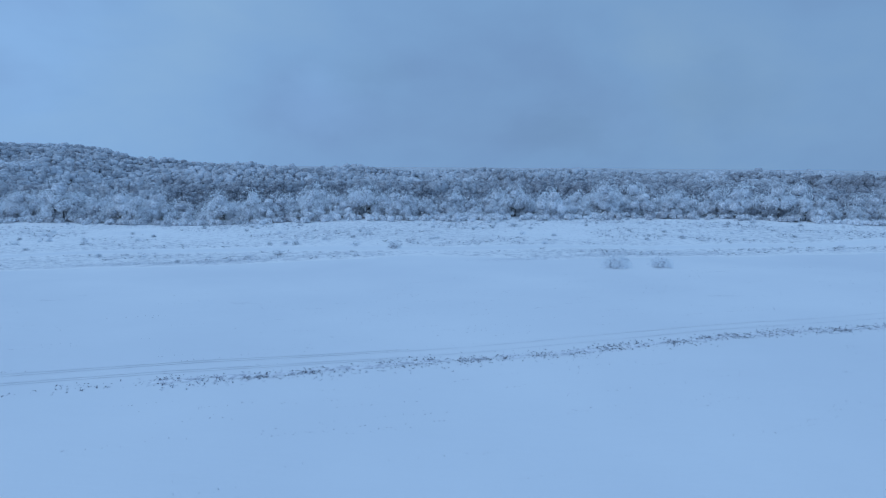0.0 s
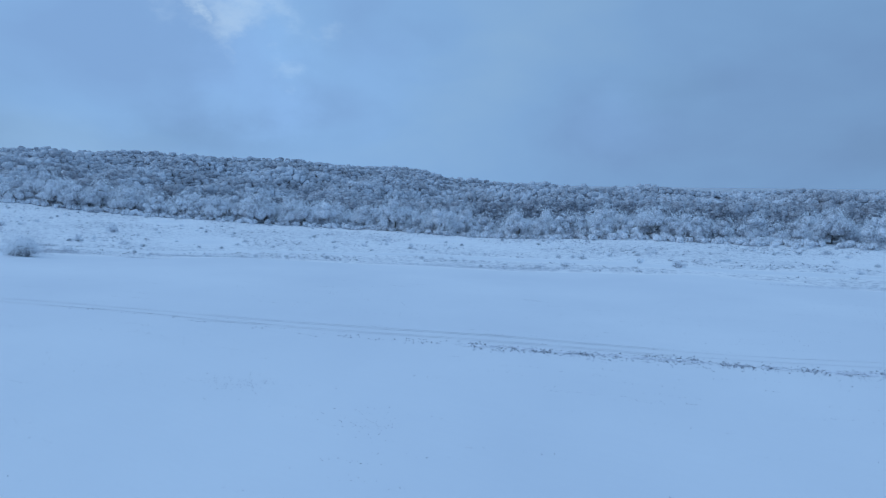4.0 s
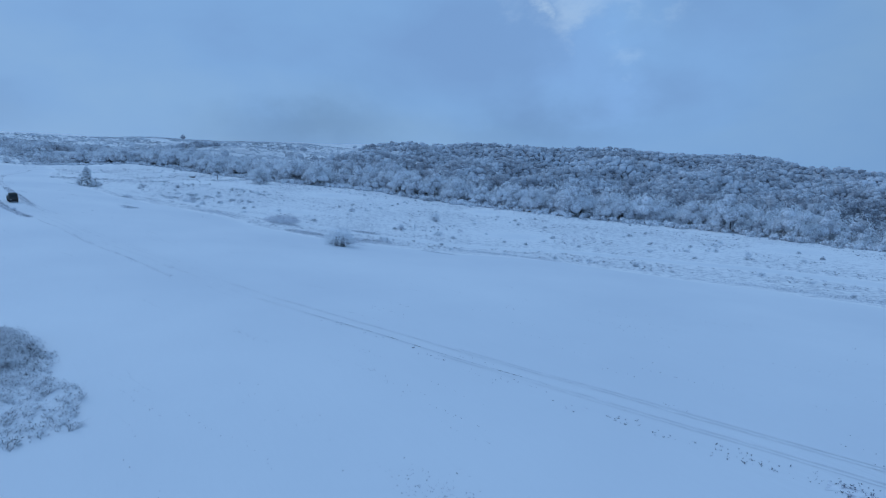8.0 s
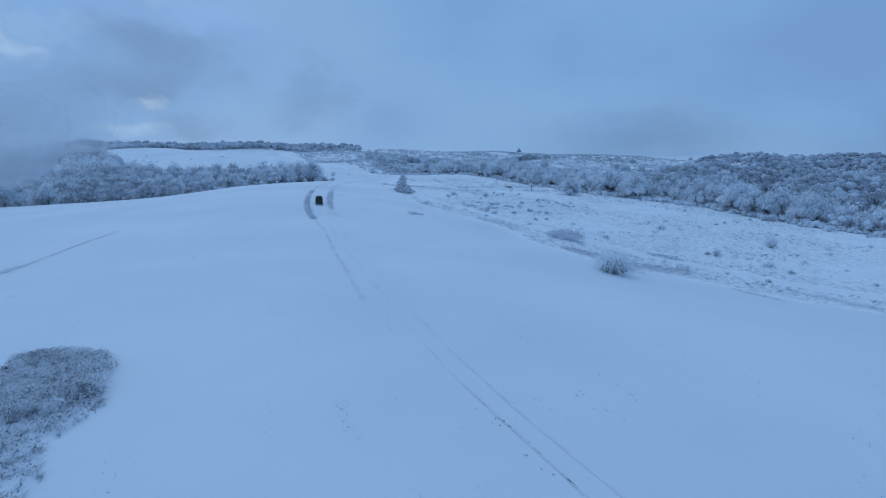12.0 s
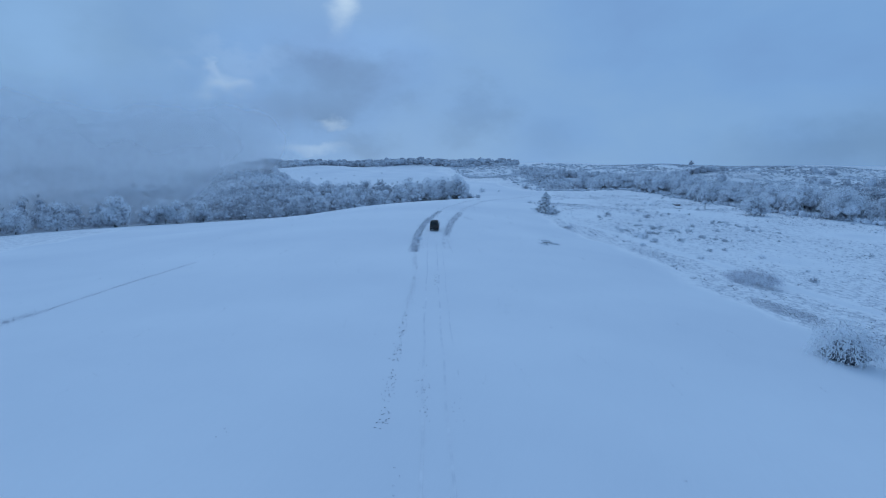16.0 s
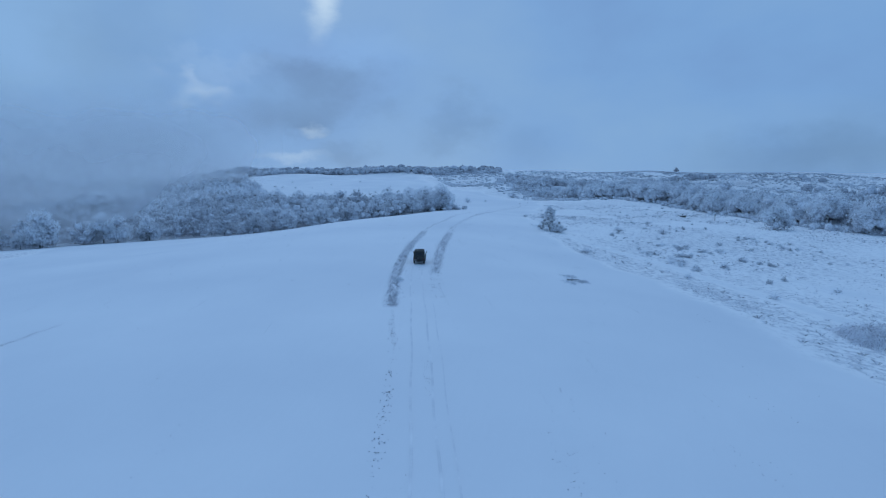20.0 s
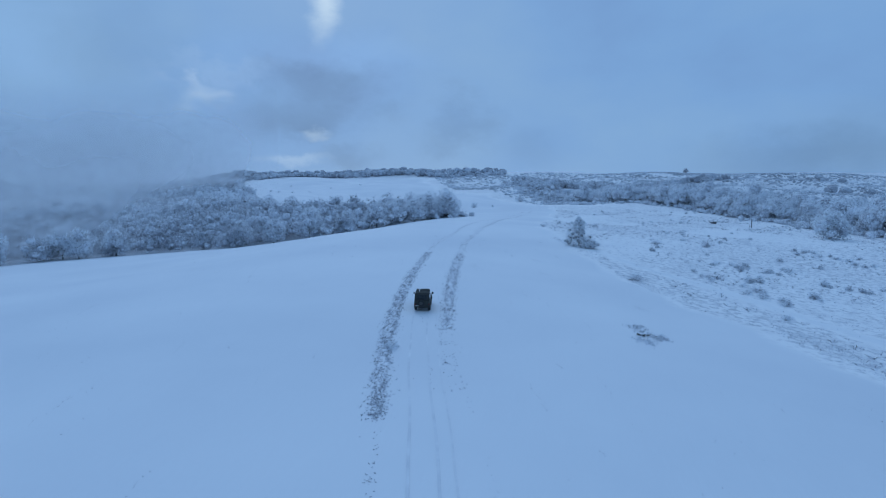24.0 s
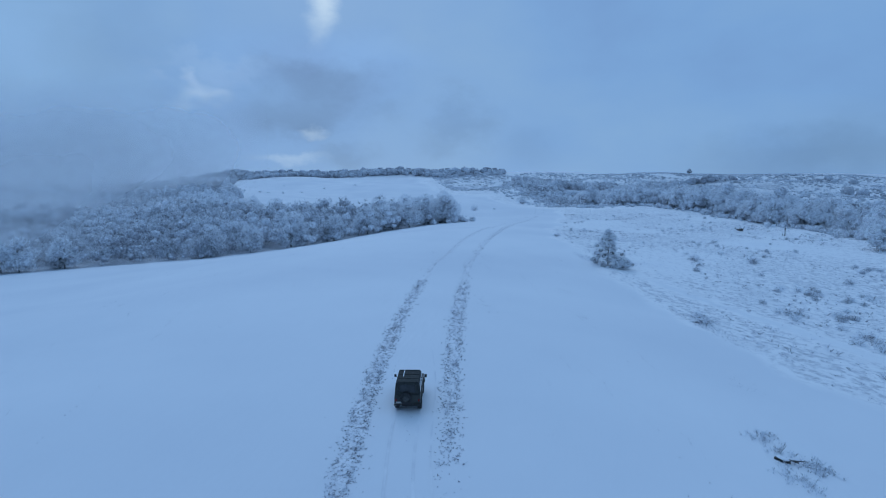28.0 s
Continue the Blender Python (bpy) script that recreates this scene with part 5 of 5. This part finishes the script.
    inside = (n < -19.6 - 0.10 * (68 - s) + 0.6 * np.sin(s * 0.8)) & (rng.uniform(0, 1, len(s)) < (0.4 + 0.55 * (wobble(s, n, 1.7, 3) > -0.25)) * (0.7 + 0.3 * smooth(53, 64, s)))
    inside = inside & ragged(s, n)
    s, n = s[inside], n[inside]
    cushions("snow_cushion", s[::3] + 0.1, n[::3], 6)
    put("low_grass", s, n, rng.uniform(0.18, 0.5, len(s)), 13, 0.022, LADEN, 3, 1.1)
    put("dark_stalk_mass", s, n, rng.uniform(0.12, 0.34, len(s)), 7, 0.03, SCRUB, 5, 1.3)
    mass("low_twig_mass", s[::3], n[::3], rng.uniform(0.35, 0.8, len(s[::3])), 36000, 0.18, LADEN, 4)


thicket()


# ---- fallen wood ----
DEAD = speckled("wet_dead_wood", (0.012, 0.010, 0.010), (0.05, 0.042, 0.038), 6.0, 0.7, 0.6)


def fallen_branch():
    ob = holder("fallen_branch", stand(168, 26, 35), "snow-capped broken branch lying on snow among dead stalks", "branch")
    bm = bmesh.new()
    stick(bm, (-0.7, 0, 0.08), (0.55, 0.1, 0.16), 0.07, 0.04, 8)
    stick(bm, (0.1, 0.05, 0.13), (0.8, 0.55, 0.24), 0.035, 0.015, 6)
    part("branch", bm, DEAD, ob)
    bm = bmesh.new()
    stick(bm, (-0.55, -0.35, 0.06), (0.25, -0.3, 0.1), 0.2, 0.15, 9)
    part("log", bm, DEAD, ob, "short dark log")
    bm = bmesh.new()
    bmesh.ops.create_icosphere(bm, subdivisions=2, radius=0.3)
    for v in bm.verts:
        v.co = Vector((v.co.x * 1.5 - 0.15, v.co.y * 0.7 - 0.32, v.co.z * 0.25 + 0.25))
    part("snow_cap", bm, CAP, ob, "white snow on the log", True)
    for a, b in (((-0.9, 0.4, 0), (-1.6, 0.7, 0.3)), ((-1.0, 0.5, 0), (-0.9, 1.0, 0.5)), ((0.8, 0.3, 0), (1.6, 0.2, 0.25)), ((-0.3, -0.5, 0), (0.2, -1.1, 0.2))):
        bm = bmesh.new()
        stick(bm, a, b, 0.012, 0.005, 5)
        part("twig", bm, DEAD, ob)


fallen_branch()
rng = np.random.default_rng(47)
spread_s = np.concatenate([rng.normal(171.2, 0.45, 50), rng.normal(167.4, 0.6, 90), rng.normal(168.9, 1.1, 40), rng.normal(165.8, 0.9, 70)])
spread_n = np.concatenate([rng.normal(26.5, 0.6, 50), rng.normal(27.3, 0.45, 90), rng.normal(26.2, 0.5, 40), rng.normal(25.1, 0.5, 70)])
tufts("dead_stalks", spread_s, spread_n, 0.30, 9, 0.014, RIME_SOUTH, "frosted dead stalks round a fallen branch", 14)


def fallen_tree():
    ob = holder("fallen_tree", stand(357, 135, -30) @ Matrix.Scale(1.45, 4), "dark fallen tree with upturned branches on the meadow", "tree")
    bm = bmesh.new()
    stick(bm, (-2.4, 0, 0.3), (2.2, 0.2, 0.45), 0.28, 0.16, 8)
    part("trunk", bm, DEAD, ob)
    for a, b in (((-2.2, 0, 0.4), (-3.4, 0.3, 1.2)), ((-1.8, 0, 0.4), (-2.9, -0.4, 0.9)), ((1.6, 0.1, 0.5), (3.2, 0.4, 1.0)), ((1.9, 0.1, 0.5), (4.4, 0.1, 1.2)), ((0.4, 0, 0.5), (1.2, 0.6, 1.4))):
        bm = bmesh.new()
        mid = Vector(a).lerp(Vector(b), 0.5) + Vector((0, 0, -0.15))
        stick(bm, a, mid, 0.11, 0.08, 6)
        stick(bm, mid, b, 0.08, 0.03, 6)
        part("branch", bm, DEAD, ob)


fallen_tree()


def dead_stump():
    ob = holder("dead_stump", stand(338, 140.5), "tall thin broken tree stump standing on the meadow", "stump")
    bm = bmesh.new()
    stick(bm, (0, 0, -0.2), (0.1, 0, 1.8), 0.16, 0.13, 8)
    stick(bm, (0.1, 0, 1.8), (0.05, 0.1, 3.0), 0.13, 0.07, 8)
    part("trunk", bm, DEAD, ob)
    bm = bmesh.new()
    stick(bm, (0.05, 0, 2.3), (-0.05, 0.05, 2.75), 0.22, 0.2, 8)
    part("knot", bm, DEAD, ob, "thick dark knot")
    bm = bmesh.new()
    stick(bm, (0.4, -0.9, 0), (0.5, -0.8, 1.5), 0.07, 0.04, 6)
    part("shoot", bm, DEAD, ob)


dead_stump()


# ---- the off-road car ----
def paint(name, colour, rough, dust):
    m, t, b = material(name, rough)
    f = noise_of(t, 2.3, 6.0, 0.65)
    t.links.new(ramp(t, f, ((0.38, colour), (0.72, dust))), b.inputs["Base Color"])
    g = ramp(t, noise_of(t, 9.0, 5.0, 0.6), ((0.3, (rough - 0.12,) * 3), (0.7, (rough + 0.2,) * 3)))
    t.links.new(g, b.inputs["Roughness"])
    return m


OLIVE = paint("faded_olive_paint", (0.020, 0.024, 0.018), 0.5, (0.055, 0.056, 0.050))
CANVAS = speckled("dark_canvas", (0.016, 0.019, 0.018), (0.045, 0.050, 0.047), 7.0, 0.85, 0.3)
RUBBER = speckled("worn_rubber", (0.010, 0.010, 0.010), (0.05, 0.05, 0.052), 14.0, 0.85, 0.4)
BLACK = speckled("black_metal", (0.008, 0.008, 0.008), (0.025, 0.025, 0.025), 8.0, 0.5)
RIM = speckled("dull_wheel_steel", (0.03, 0.034, 0.03), (0.10, 0.10, 0.095), 9.0, 0.55)
PLATE = speckled("dirty_plate", (0.35, 0.35, 0.34), (0.60, 0.60, 0.58), 9.0, 0.6)
AMBER = speckled("amber_lens", (0.30, 0.09, 0.01), (0.42, 0.14, 0.02), 12.0, 0.25)
RED = speckled("red_lens", (0.16, 0.010, 0.008), (0.26, 0.02, 0.015), 12.0, 0.25)
LENS = speckled("headlight_glass", (0.35, 0.37, 0.38), (0.6, 0.62, 0.64), 12.0, 0.15)
GLASS, _t, _b = material("dark_car_glass", 0.08)
_t.links.new(ramp(_t, noise_of(_t, 3.0, 4.0), ((0.3, (0.012, 0.016, 0.018)), (0.75, (0.04, 0.048, 0.055)))), _b.inputs["Base Color"])


def box(x0, x1, y0, y1, z0, z1, bevel=0.0, top=(1.0, 1.0), seg=2):
    """A bevelled box; top narrows its upper face along x and y."""
    bm = bmesh.new()
    bmesh.ops.create_cube(bm, size=1)
    cx, cy = (x0 + x1) / 2, (y0 + y1) / 2
    for v in bm.verts:
        k = top if v.co.z > 0 else (1, 1)
        v.co = Vector((cx + v.co.x * (x1 - x0) * k[0], cy + v.co.y * (y1 - y0) * k[1], z0 + (v.co.z + 0.5) * (z1 - z0)))
    if bevel:
        bmesh.ops.bevel(bm, geom=bm.edges[:], offset=bevel, segments=seg, affect="EDGES", profile=0.6)
    return bm


def slab(profile, y0, y1, bevel=0.0):
    """A side outline (x, z) drawn across the car."""
    bm = bmesh.new()
    a = [bm.verts.new((x, y0, z)) for x, z in profile]
    b = [bm.verts.new((x, y1, z)) for x, z in profile]
    bm.faces.new(a)
    bm.faces.new(b[::-1])
    rim = []
    for i in range(len(profile)):
        j = (i + 1) % len(profile)
        rim.append(bm.faces.new((a[j], a[i], b[i], b[j])))
    bmesh.ops.recalc_face_normals(bm, faces=bm.faces[:])
    if bevel:
        edges = [e for e in bm.edges if e.verts[0].co.y == e.verts[1].co.y]
        bmesh.ops.bevel(bm, geom=edges, offset=bevel, segments=2, affect="EDGES", profile=0.6)
    return bm


def disc(r, y0, y1, cx=0.0, cz=0.0, sides=28, bevel=0.0, hole=0.0):
    """A ring or disc whose axle runs along y."""
    bm = bmesh.new()
    prof = [(hole, y0), (r - bevel, y0), (r, y0 + bevel), (r, y1 - bevel), (r - bevel, y1), (hole, y1)] if bevel else [(hole, y0), (r, y0), (r, y1), (hole, y1)]
    rings = []
    for k in range(sides):
        a = 2 * math.pi * k / sides
        rings.append([bm.verts.new((cx + q * math.cos(a), y, cz + q * math.sin(a))) for q, y in prof])
    for k in range(sides):
        p, q = rings[k], rings[(k + 1) % sides]
        for i in range(len(prof) - 1):
            bm.faces.new((p[i], p[i + 1], q[i + 1], q[i]))
        if hole:
            bm.faces.new((p[-1], p[0], q[0], q[-1]))
    bmesh.ops.remove_doubles(bm, verts=bm.verts[:], dist=1e-5)
    bmesh.ops.recalc_face_normals(bm, faces=bm.faces[:])
    return bm


def wheel(parent, name, x, side):
    hub = new(name)
    hub.parent = parent
    hub.location = (x, side * 0.72, 0.37)
    bm = disc(0.39, -0.105, 0.105, bevel=0.035, hole=0.23, sides=32)
    for k in range(32):
        a = 2 * math.pi * k / 32
        lug = bmesh.ops.create_cube(bm, size=1)["verts"]
        m = Matrix.Rotation(-a, 4, "Y") @ Matrix.Translation((0.39, 0.03 if k % 2 else -0.03, 0)) @ Matrix.Diagonal((0.02, 0.13, 0.03, 1))
        for v in lug:
            v.co = m @ v.co
    part("tyre", bm, RUBBER, hub)
    part("rim", disc(0.235, -0.06, side * 0.02 + 0.06, bevel=0.015, sides=24), RIM, hub, "dull steel wheel rim")
    part("hub_cap", disc(0.075, 0.0 if side > 0 else -0.12, 0.12 if side > 0 else 0.0, bevel=0.01, sides=12), BLACK, hub)


def arch(cx, r, z, n=9):
    """Points of a wheel opening along the sill, from front to back."""
    a0 = math.asin((z - 0.42) / r)
    return [(cx + r * math.cos(a0 + (math.pi - 2 * a0) * k / n), 0.42 + r * math.sin(a0 + (math.pi - 2 * a0) * k / n)) for k in range(n + 1)]


def offroad_car(m):
    car = holder("offroad_car", m, "dark olive boxy off-road car with canvas top on the snow", "car")
    sill = 0.50
    tub = [(2.0, 0.62), (2.0, 1.06), (0.78, 1.16), (0.70, 1.18), (-1.90, 1.18), (-1.92, 0.60), (-1.80, sill)]
    tub += arch(-1.08, 0.50, sill)[::-1] + arch(1.30, 0.50, sill)[::-1] + [(1.95, sill)]
    part("body", slab(tub, -0.80, 0.80, 0.03), OLIVE, car)
    hood = box(0.72, 1.98, -0.62, 0.62, 1.04, 1.22, 0.05, (0.98, 0.9))
    part("hood", hood, OLIVE, car, "ridged olive hood")
    for side in (-1, 1):
        rim = [(1.30 + 0.60 * math.cos(a), 0.44 + 0.60 * math.sin(a)) for a in np.linspace(0.15, math.pi - 0.1, 12)]
        rim += [(1.30 + 0.51 * math.cos(a), 0.44 + 0.51 * math.sin(a)) for a in np.linspace(math.pi - 0.1, 0.15, 12)]
        part("front_fender", slab(rim, side * 0.62, side * 0.88, 0.015), OLIVE, car)
        rim = [(-1.08 + 0.57 * math.cos(a), 0.44 + 0.57 * math.sin(a)) for a in np.linspace(0.15, math.pi - 0.15, 12)]
        rim += [(-1.08 + 0.51 * math.cos(a), 0.44 + 0.51 * math.sin(a)) for a in np.linspace(math.pi - 0.15, 0.15, 12)]
        part("rear_arch", slab(rim, side * 0.79, side * 0.855, 0.012), OLIVE, car)
    # canvas top on its frame
    lo = [(0.70, -0.785, 1.18), (0.70, 0.785, 1.18), (-1.90, 0.785, 1.18), (-1.90, -0.785, 1.18)]
    hi = [(0.40, -0.70, 1.95), (0.40, 0.70, 1.95), (-1.82, 0.70, 1.97), (-1.82, -0.70, 1.97)]
    bm = bmesh.new()
    vl, vh = [bm.verts.new(p) for p in lo], [bm.verts.new(p) for p in hi]
    bm.faces.new(vl[::-1])
    bm.faces.new(vh)
    for i in range(4):
        bm.faces.new((vl[i], vl[(i + 1) % 4], vh[(i + 1) % 4], vh[i]))
    bmesh.ops.recalc_face_normals(bm, faces=bm.faces[:])
    bmesh.ops.bevel(bm, geom=[e for e in bm.edges if min(v.co.z for v in e.verts) > 1.5 or abs(e.verts[0].co.z - e.verts[1].co.z) > 0.5], offset=0.06, segments=3, affect="EDGES")
    top = part("canvas_top", bm, CANVAS, car, "dark canvas top")
    for x in (-1.2, -0.5, 0.15):
        part("bow", box(x - 0.03, x + 0.03, -0.66, 0.66, 1.955, 1.985, 0.01), CANVAS, top)
    part("snow_streak", box(-0.9, 0.1, 0.30, 0.36, 1.965, 1.992, 0.008), CAP, top, "thin streak of snow")

    def on_face(p, q, r0, s0, u0, u1, v0, v1, thick):
        """A thin pane on a sloping side; corners p, q below and r0, s0 above."""
        p, q, r0, s0 = (Vector(k) for k in (p, q, r0, s0))
        at = lambda u, v: p.lerp(q, u).lerp(s0.lerp(r0, u), v)
        nrm = (q - p).cross(s0 - p).normalized()
        b2 = bmesh.new()
        base = [at(u0, v0), at(u1, v0), at(u1, v1), at(u0, v1)]
        f0 = [b2.verts.new(k - nrm * 0.02) for k in base]
        f1 = [b2.verts.new(k + nrm * thick) for k in base]
        b2.faces.new(f0[::-1])
        b2.faces.new(f1)
        for i in range(4):
            b2.faces.new((f0[i], f0[(i + 1) % 4], f1[(i + 1) % 4], f1[i]))
        bmesh.ops.recalc_face_normals(b2, faces=b2.faces[:])
        return b2

    for side in (-1, 1):
        a, b = ((0.70, side * 0.785, 1.18), (-1.90, side * 0.785, 1.18))
        c, d = ((-1.82, side * 0.70, 1.97), (0.40, side * 0.70, 1.95))
        face = (a, b, c, d) if side > 0 else (a, b, c, d)
        sign = 0.008 if side < 0 else 0.008
        for u0, u1 in ((0.06, 0.30), (0.36, 0.60), (0.68, 0.93)):
            flip = (face[1], face[0], face[3], face[2])
            pane = on_face(*flip, 1 - u1, 1 - u0, 0.14, 0.82, sign) if side > 0 else on_face(*face, u0, u1, 0.14, 0.82, sign)
            part("side_window", pane, GLASS, car)
        part("door", box(-0.22, 0.62, side * 0.80, side * 0.815, 0.56, 1.16, 0.006), OLIVE, car)
        part("rear_door", box(-0.86, -0.28, side * 0.80, side * 0.815, 0.62, 1.16, 0.006), OLIVE, car)
        part("door_handle", box(-0.16, -0.02, side * 0.815, side * 0.85, 1.03, 1.06, 0.008), BLACK, car)
        mirror = part("mirror", box(0.60, 0.66, side * 0.92, side * 1.06, 1.34, 1.52, 0.012), BLACK, car)
        bm = bmesh.new()
        stick(bm, (0.66, side * 0.79, 1.25), (0.63, side * 0.95, 1.38), 0.012, 0.012, 6)
        part("mirror_arm", bm, BLACK, mirror)
        wheel(car, "front_wheel", 1.30, side)
        wheel(car, "rear_wheel", -1.08, side)
        lamp = part("headlight", disc(0.11, -0.03, 0.03, sides=20, bevel=0.008), LENS, car)
        lamp.matrix_basis = pose(2.01, side * 0.52, 0.92, 0, 0, 90)
        part("indicator", box(1.98, 2.03, side * 0.70 - 0.04, side * 0.70 + 0.04, 0.98, 1.04, 0.008), AMBER, car)
        part("tail_light", box(-1.96, -1.915, side * 0.70 - 0.05, side * 0.70 + 0.05, 0.78, 0.92, 0.008), RED, car)
        part("mud_flap", box(-1.66, -1.63, side * 0.60, side * 0.80, 0.22, 0.52, 0.004), RUBBER, car)
    # windscreen in two panes
    a, b, c, d = (0.70, -0.785, 1.18), (0.70, 0.785, 1.18), (0.40, 0.70, 1.95), (0.40, -0.70, 1.95)
    for u0, u1 in ((0.07, 0.485), (0.515, 0.93)):
        part("windscreen", on_face(a, b, c, d, u0, u1, 0.16, 0.86, 0.008), GLASS, car)
    for y in (-0.3, 0.3):
        bm = bmesh.new()
        stick(bm, (0.66, y, 1.34), (0.60, y + 0.25, 1.52), 0.008, 0.006, 5)
        part("wiper", bm, BLACK, car)
    a, b, c, d = (-1.90, 0.785, 1.18), (-1.90, -0.785, 1.18), (-1.82, -0.70, 1.97), (-1.82, 0.70, 1.97)
    part("rear_window", on_face(a, b, c, d, 0.18, 0.82, 0.2, 0.78, 0.008), GLASS, car)
    part("tailgate", box(-1.945, -1.915, -0.66, 0.66, 0.62, 1.15, 0.008), OLIVE, car)
    spare = part("spare_tyre", disc(0.36, -0.10, 0.10, bevel=0.04, hole=0.2, sides=28), RUBBER, car)
    spare.matrix_basis = pose(-2.05, 0.1, 1.0, 0, 0, 90)
    part("spare_rim", disc(0.205, -0.05, 0.06, bevel=0.015, sides=20), RIM, spare)
    part("front_bumper", box(2.02, 2.12, -0.82, 0.82, 0.55, 0.68, 0.02), BLACK, car)
    for side in (-1, 1):
        part("rear_bumper", box(-2.04, -1.93, side * 0.42, side * 0.84, 0.52, 0.62, 0.02), BLACK, car)
    grille = part("grille", box(1.99, 2.03, -0.38, 0.38, 0.74, 1.03, 0.01), BLACK, car)
    for k in range(9):
        y = -0.32 + k * 0.08
        part("grille_slat", box(2.03, 2.045, y - 0.015, y + 0.015, 0.77, 1.0), OLIVE, grille)
    part("number_plate", box(-1.99, -1.965, 0.24, 0.70, 0.66, 0.77, 0.004), PLATE, car, "plain pale number plate")
    bm = bmesh.new()
    stick(bm, (1.30, -0.7, 0.37), (1.30, 0.7, 0.37), 0.05, 0.05, 8)
    part("front_axle", bm, BLACK, car)
    bm = bmesh.new()
    stick(bm, (-1.08, -0.7, 0.37), (-1.08, 0.7, 0.37), 0.05, 0.05, 8)
    part("rear_axle", bm, BLACK, car)
    part("chassis", box(-1.8, 1.9, -0.38, 0.38, 0.40, 0.52, 0.02), BLACK, car)
    return car


CAR_S, CAR_N = 174.3, 4.4
cx, cy = place(CAR_S, CAR_N)
ax, ay = place(CAR_S + 1.2, CAR_N)
bx, by = place(CAR_S - 1.2, CAR_N)
rise = math.degrees(math.atan2(float(height(ax, ay)) - float(height(bx, by)), 2.4))
offroad_car(pose(cx, cy, float(height(cx, cy)) - 0.03, 0, 0, 190.5) @ pose(0, 0, 0, 0, -rise, 0))


# ---- low cloud lying in the valley beyond the field ----
def fog_material():
    m, t, b = material("drifting_fog", 1.0)
    out = t.nodes["Material Output"]
    t.nodes.remove(b)
    thick = node(t, "ShaderNodeAttribute", attribute_name="thick").outputs["Fac"]
    f = noise_of(t, 0.011, 5.0, 0.55)
    f = node(t, "ShaderNodeMapRange", {"Value": f, "From Min": 0.3, "From Max": 0.7, "To Min": 0.35, "To Max": 1.25}).outputs["Result"]
    a = node(t, "ShaderNodeMath", {0: thick, 1: f}, operation="MULTIPLY", use_clamp=True).outputs[0]
    white = node(t, "ShaderNodeBsdfDiffuse", {"Color": (0.96, 0.97, 0.98, 1)}).outputs[0]
    back_lit = node(t, "ShaderNodeBsdfTranslucent", {"Color": (0.96, 0.97, 0.98, 1)}).outputs[0]
    clear = node(t, "ShaderNodeBsdfTransparent").outputs[0]
    body = node(t, "ShaderNodeMixShader", {0: 0.5, 1: white, 2: back_lit}).outputs[0]
    t.links.new(node(t, "ShaderNodeMixShader", {0: a, 1: clear, 2: body}).outputs[0], out.inputs["Surface"])
    return m


FOG = fog_material()


def fog_sheet(d, az0, az1, low, high, dense, foot):
    """A bank of fog: a tall curved veil that thins out towards its ends and its top."""
    u, v = np.linspace(0, 1, 48), np.linspace(0, 1, 30)
    U, V = np.meshgrid(u, v)
    az = np.radians(az0 + (az1 - az0) * U)
    r = d * (1 + 0.05 * np.sin(U * 9 + d))
    X, Y = -40 - np.sin(az) * r, 15 + np.cos(az) * r
    Z = low + (high - low) * V
    # the cloud's base comes down towards the valley
    base = np.interp(np.degrees(az), (az0, az0 + 4.5, az0 + 9, az0 + 14, az0 + 20, az0 + 26), (46, 24, 4, -12, -24, -36)) + foot
    thick = dense * smooth(az0 - 2, az0 + 9, np.degrees(az)) * smooth(base - 26, base + 30, Z) * smooth(1.0, 0.55, V)
    i = np.arange(U.size).reshape(U.shape)
    f = np.stack([i[:-1, :-1], i[:-1, 1:], i[1:, 1:], i[1:, :-1]], -1).reshape(-1, 4)
    me = mesh_of("fog_bank", np.stack([X, Y, Z], -1).reshape(-1, 3), f, FOG, False)
    me.attributes.new("thick", "FLOAT", "POINT").data.foreach_set("value", thick.ravel().astype(np.float32))
    return tagged(new("fog_bank", me), "pale blue fog drifting over the wooded valley", "fog", kind="structure")


for d, az0, az1, high, dense, foot in ((285, 118.5, 150, 70, 0.66, -8), (440, 118.5, 150, 88, 0.72, -4), (620, 117.5, 150, 120, 0.9, 4)):
    fog_sheet(d, az0 - 3, az1, -25, high, dense, foot)
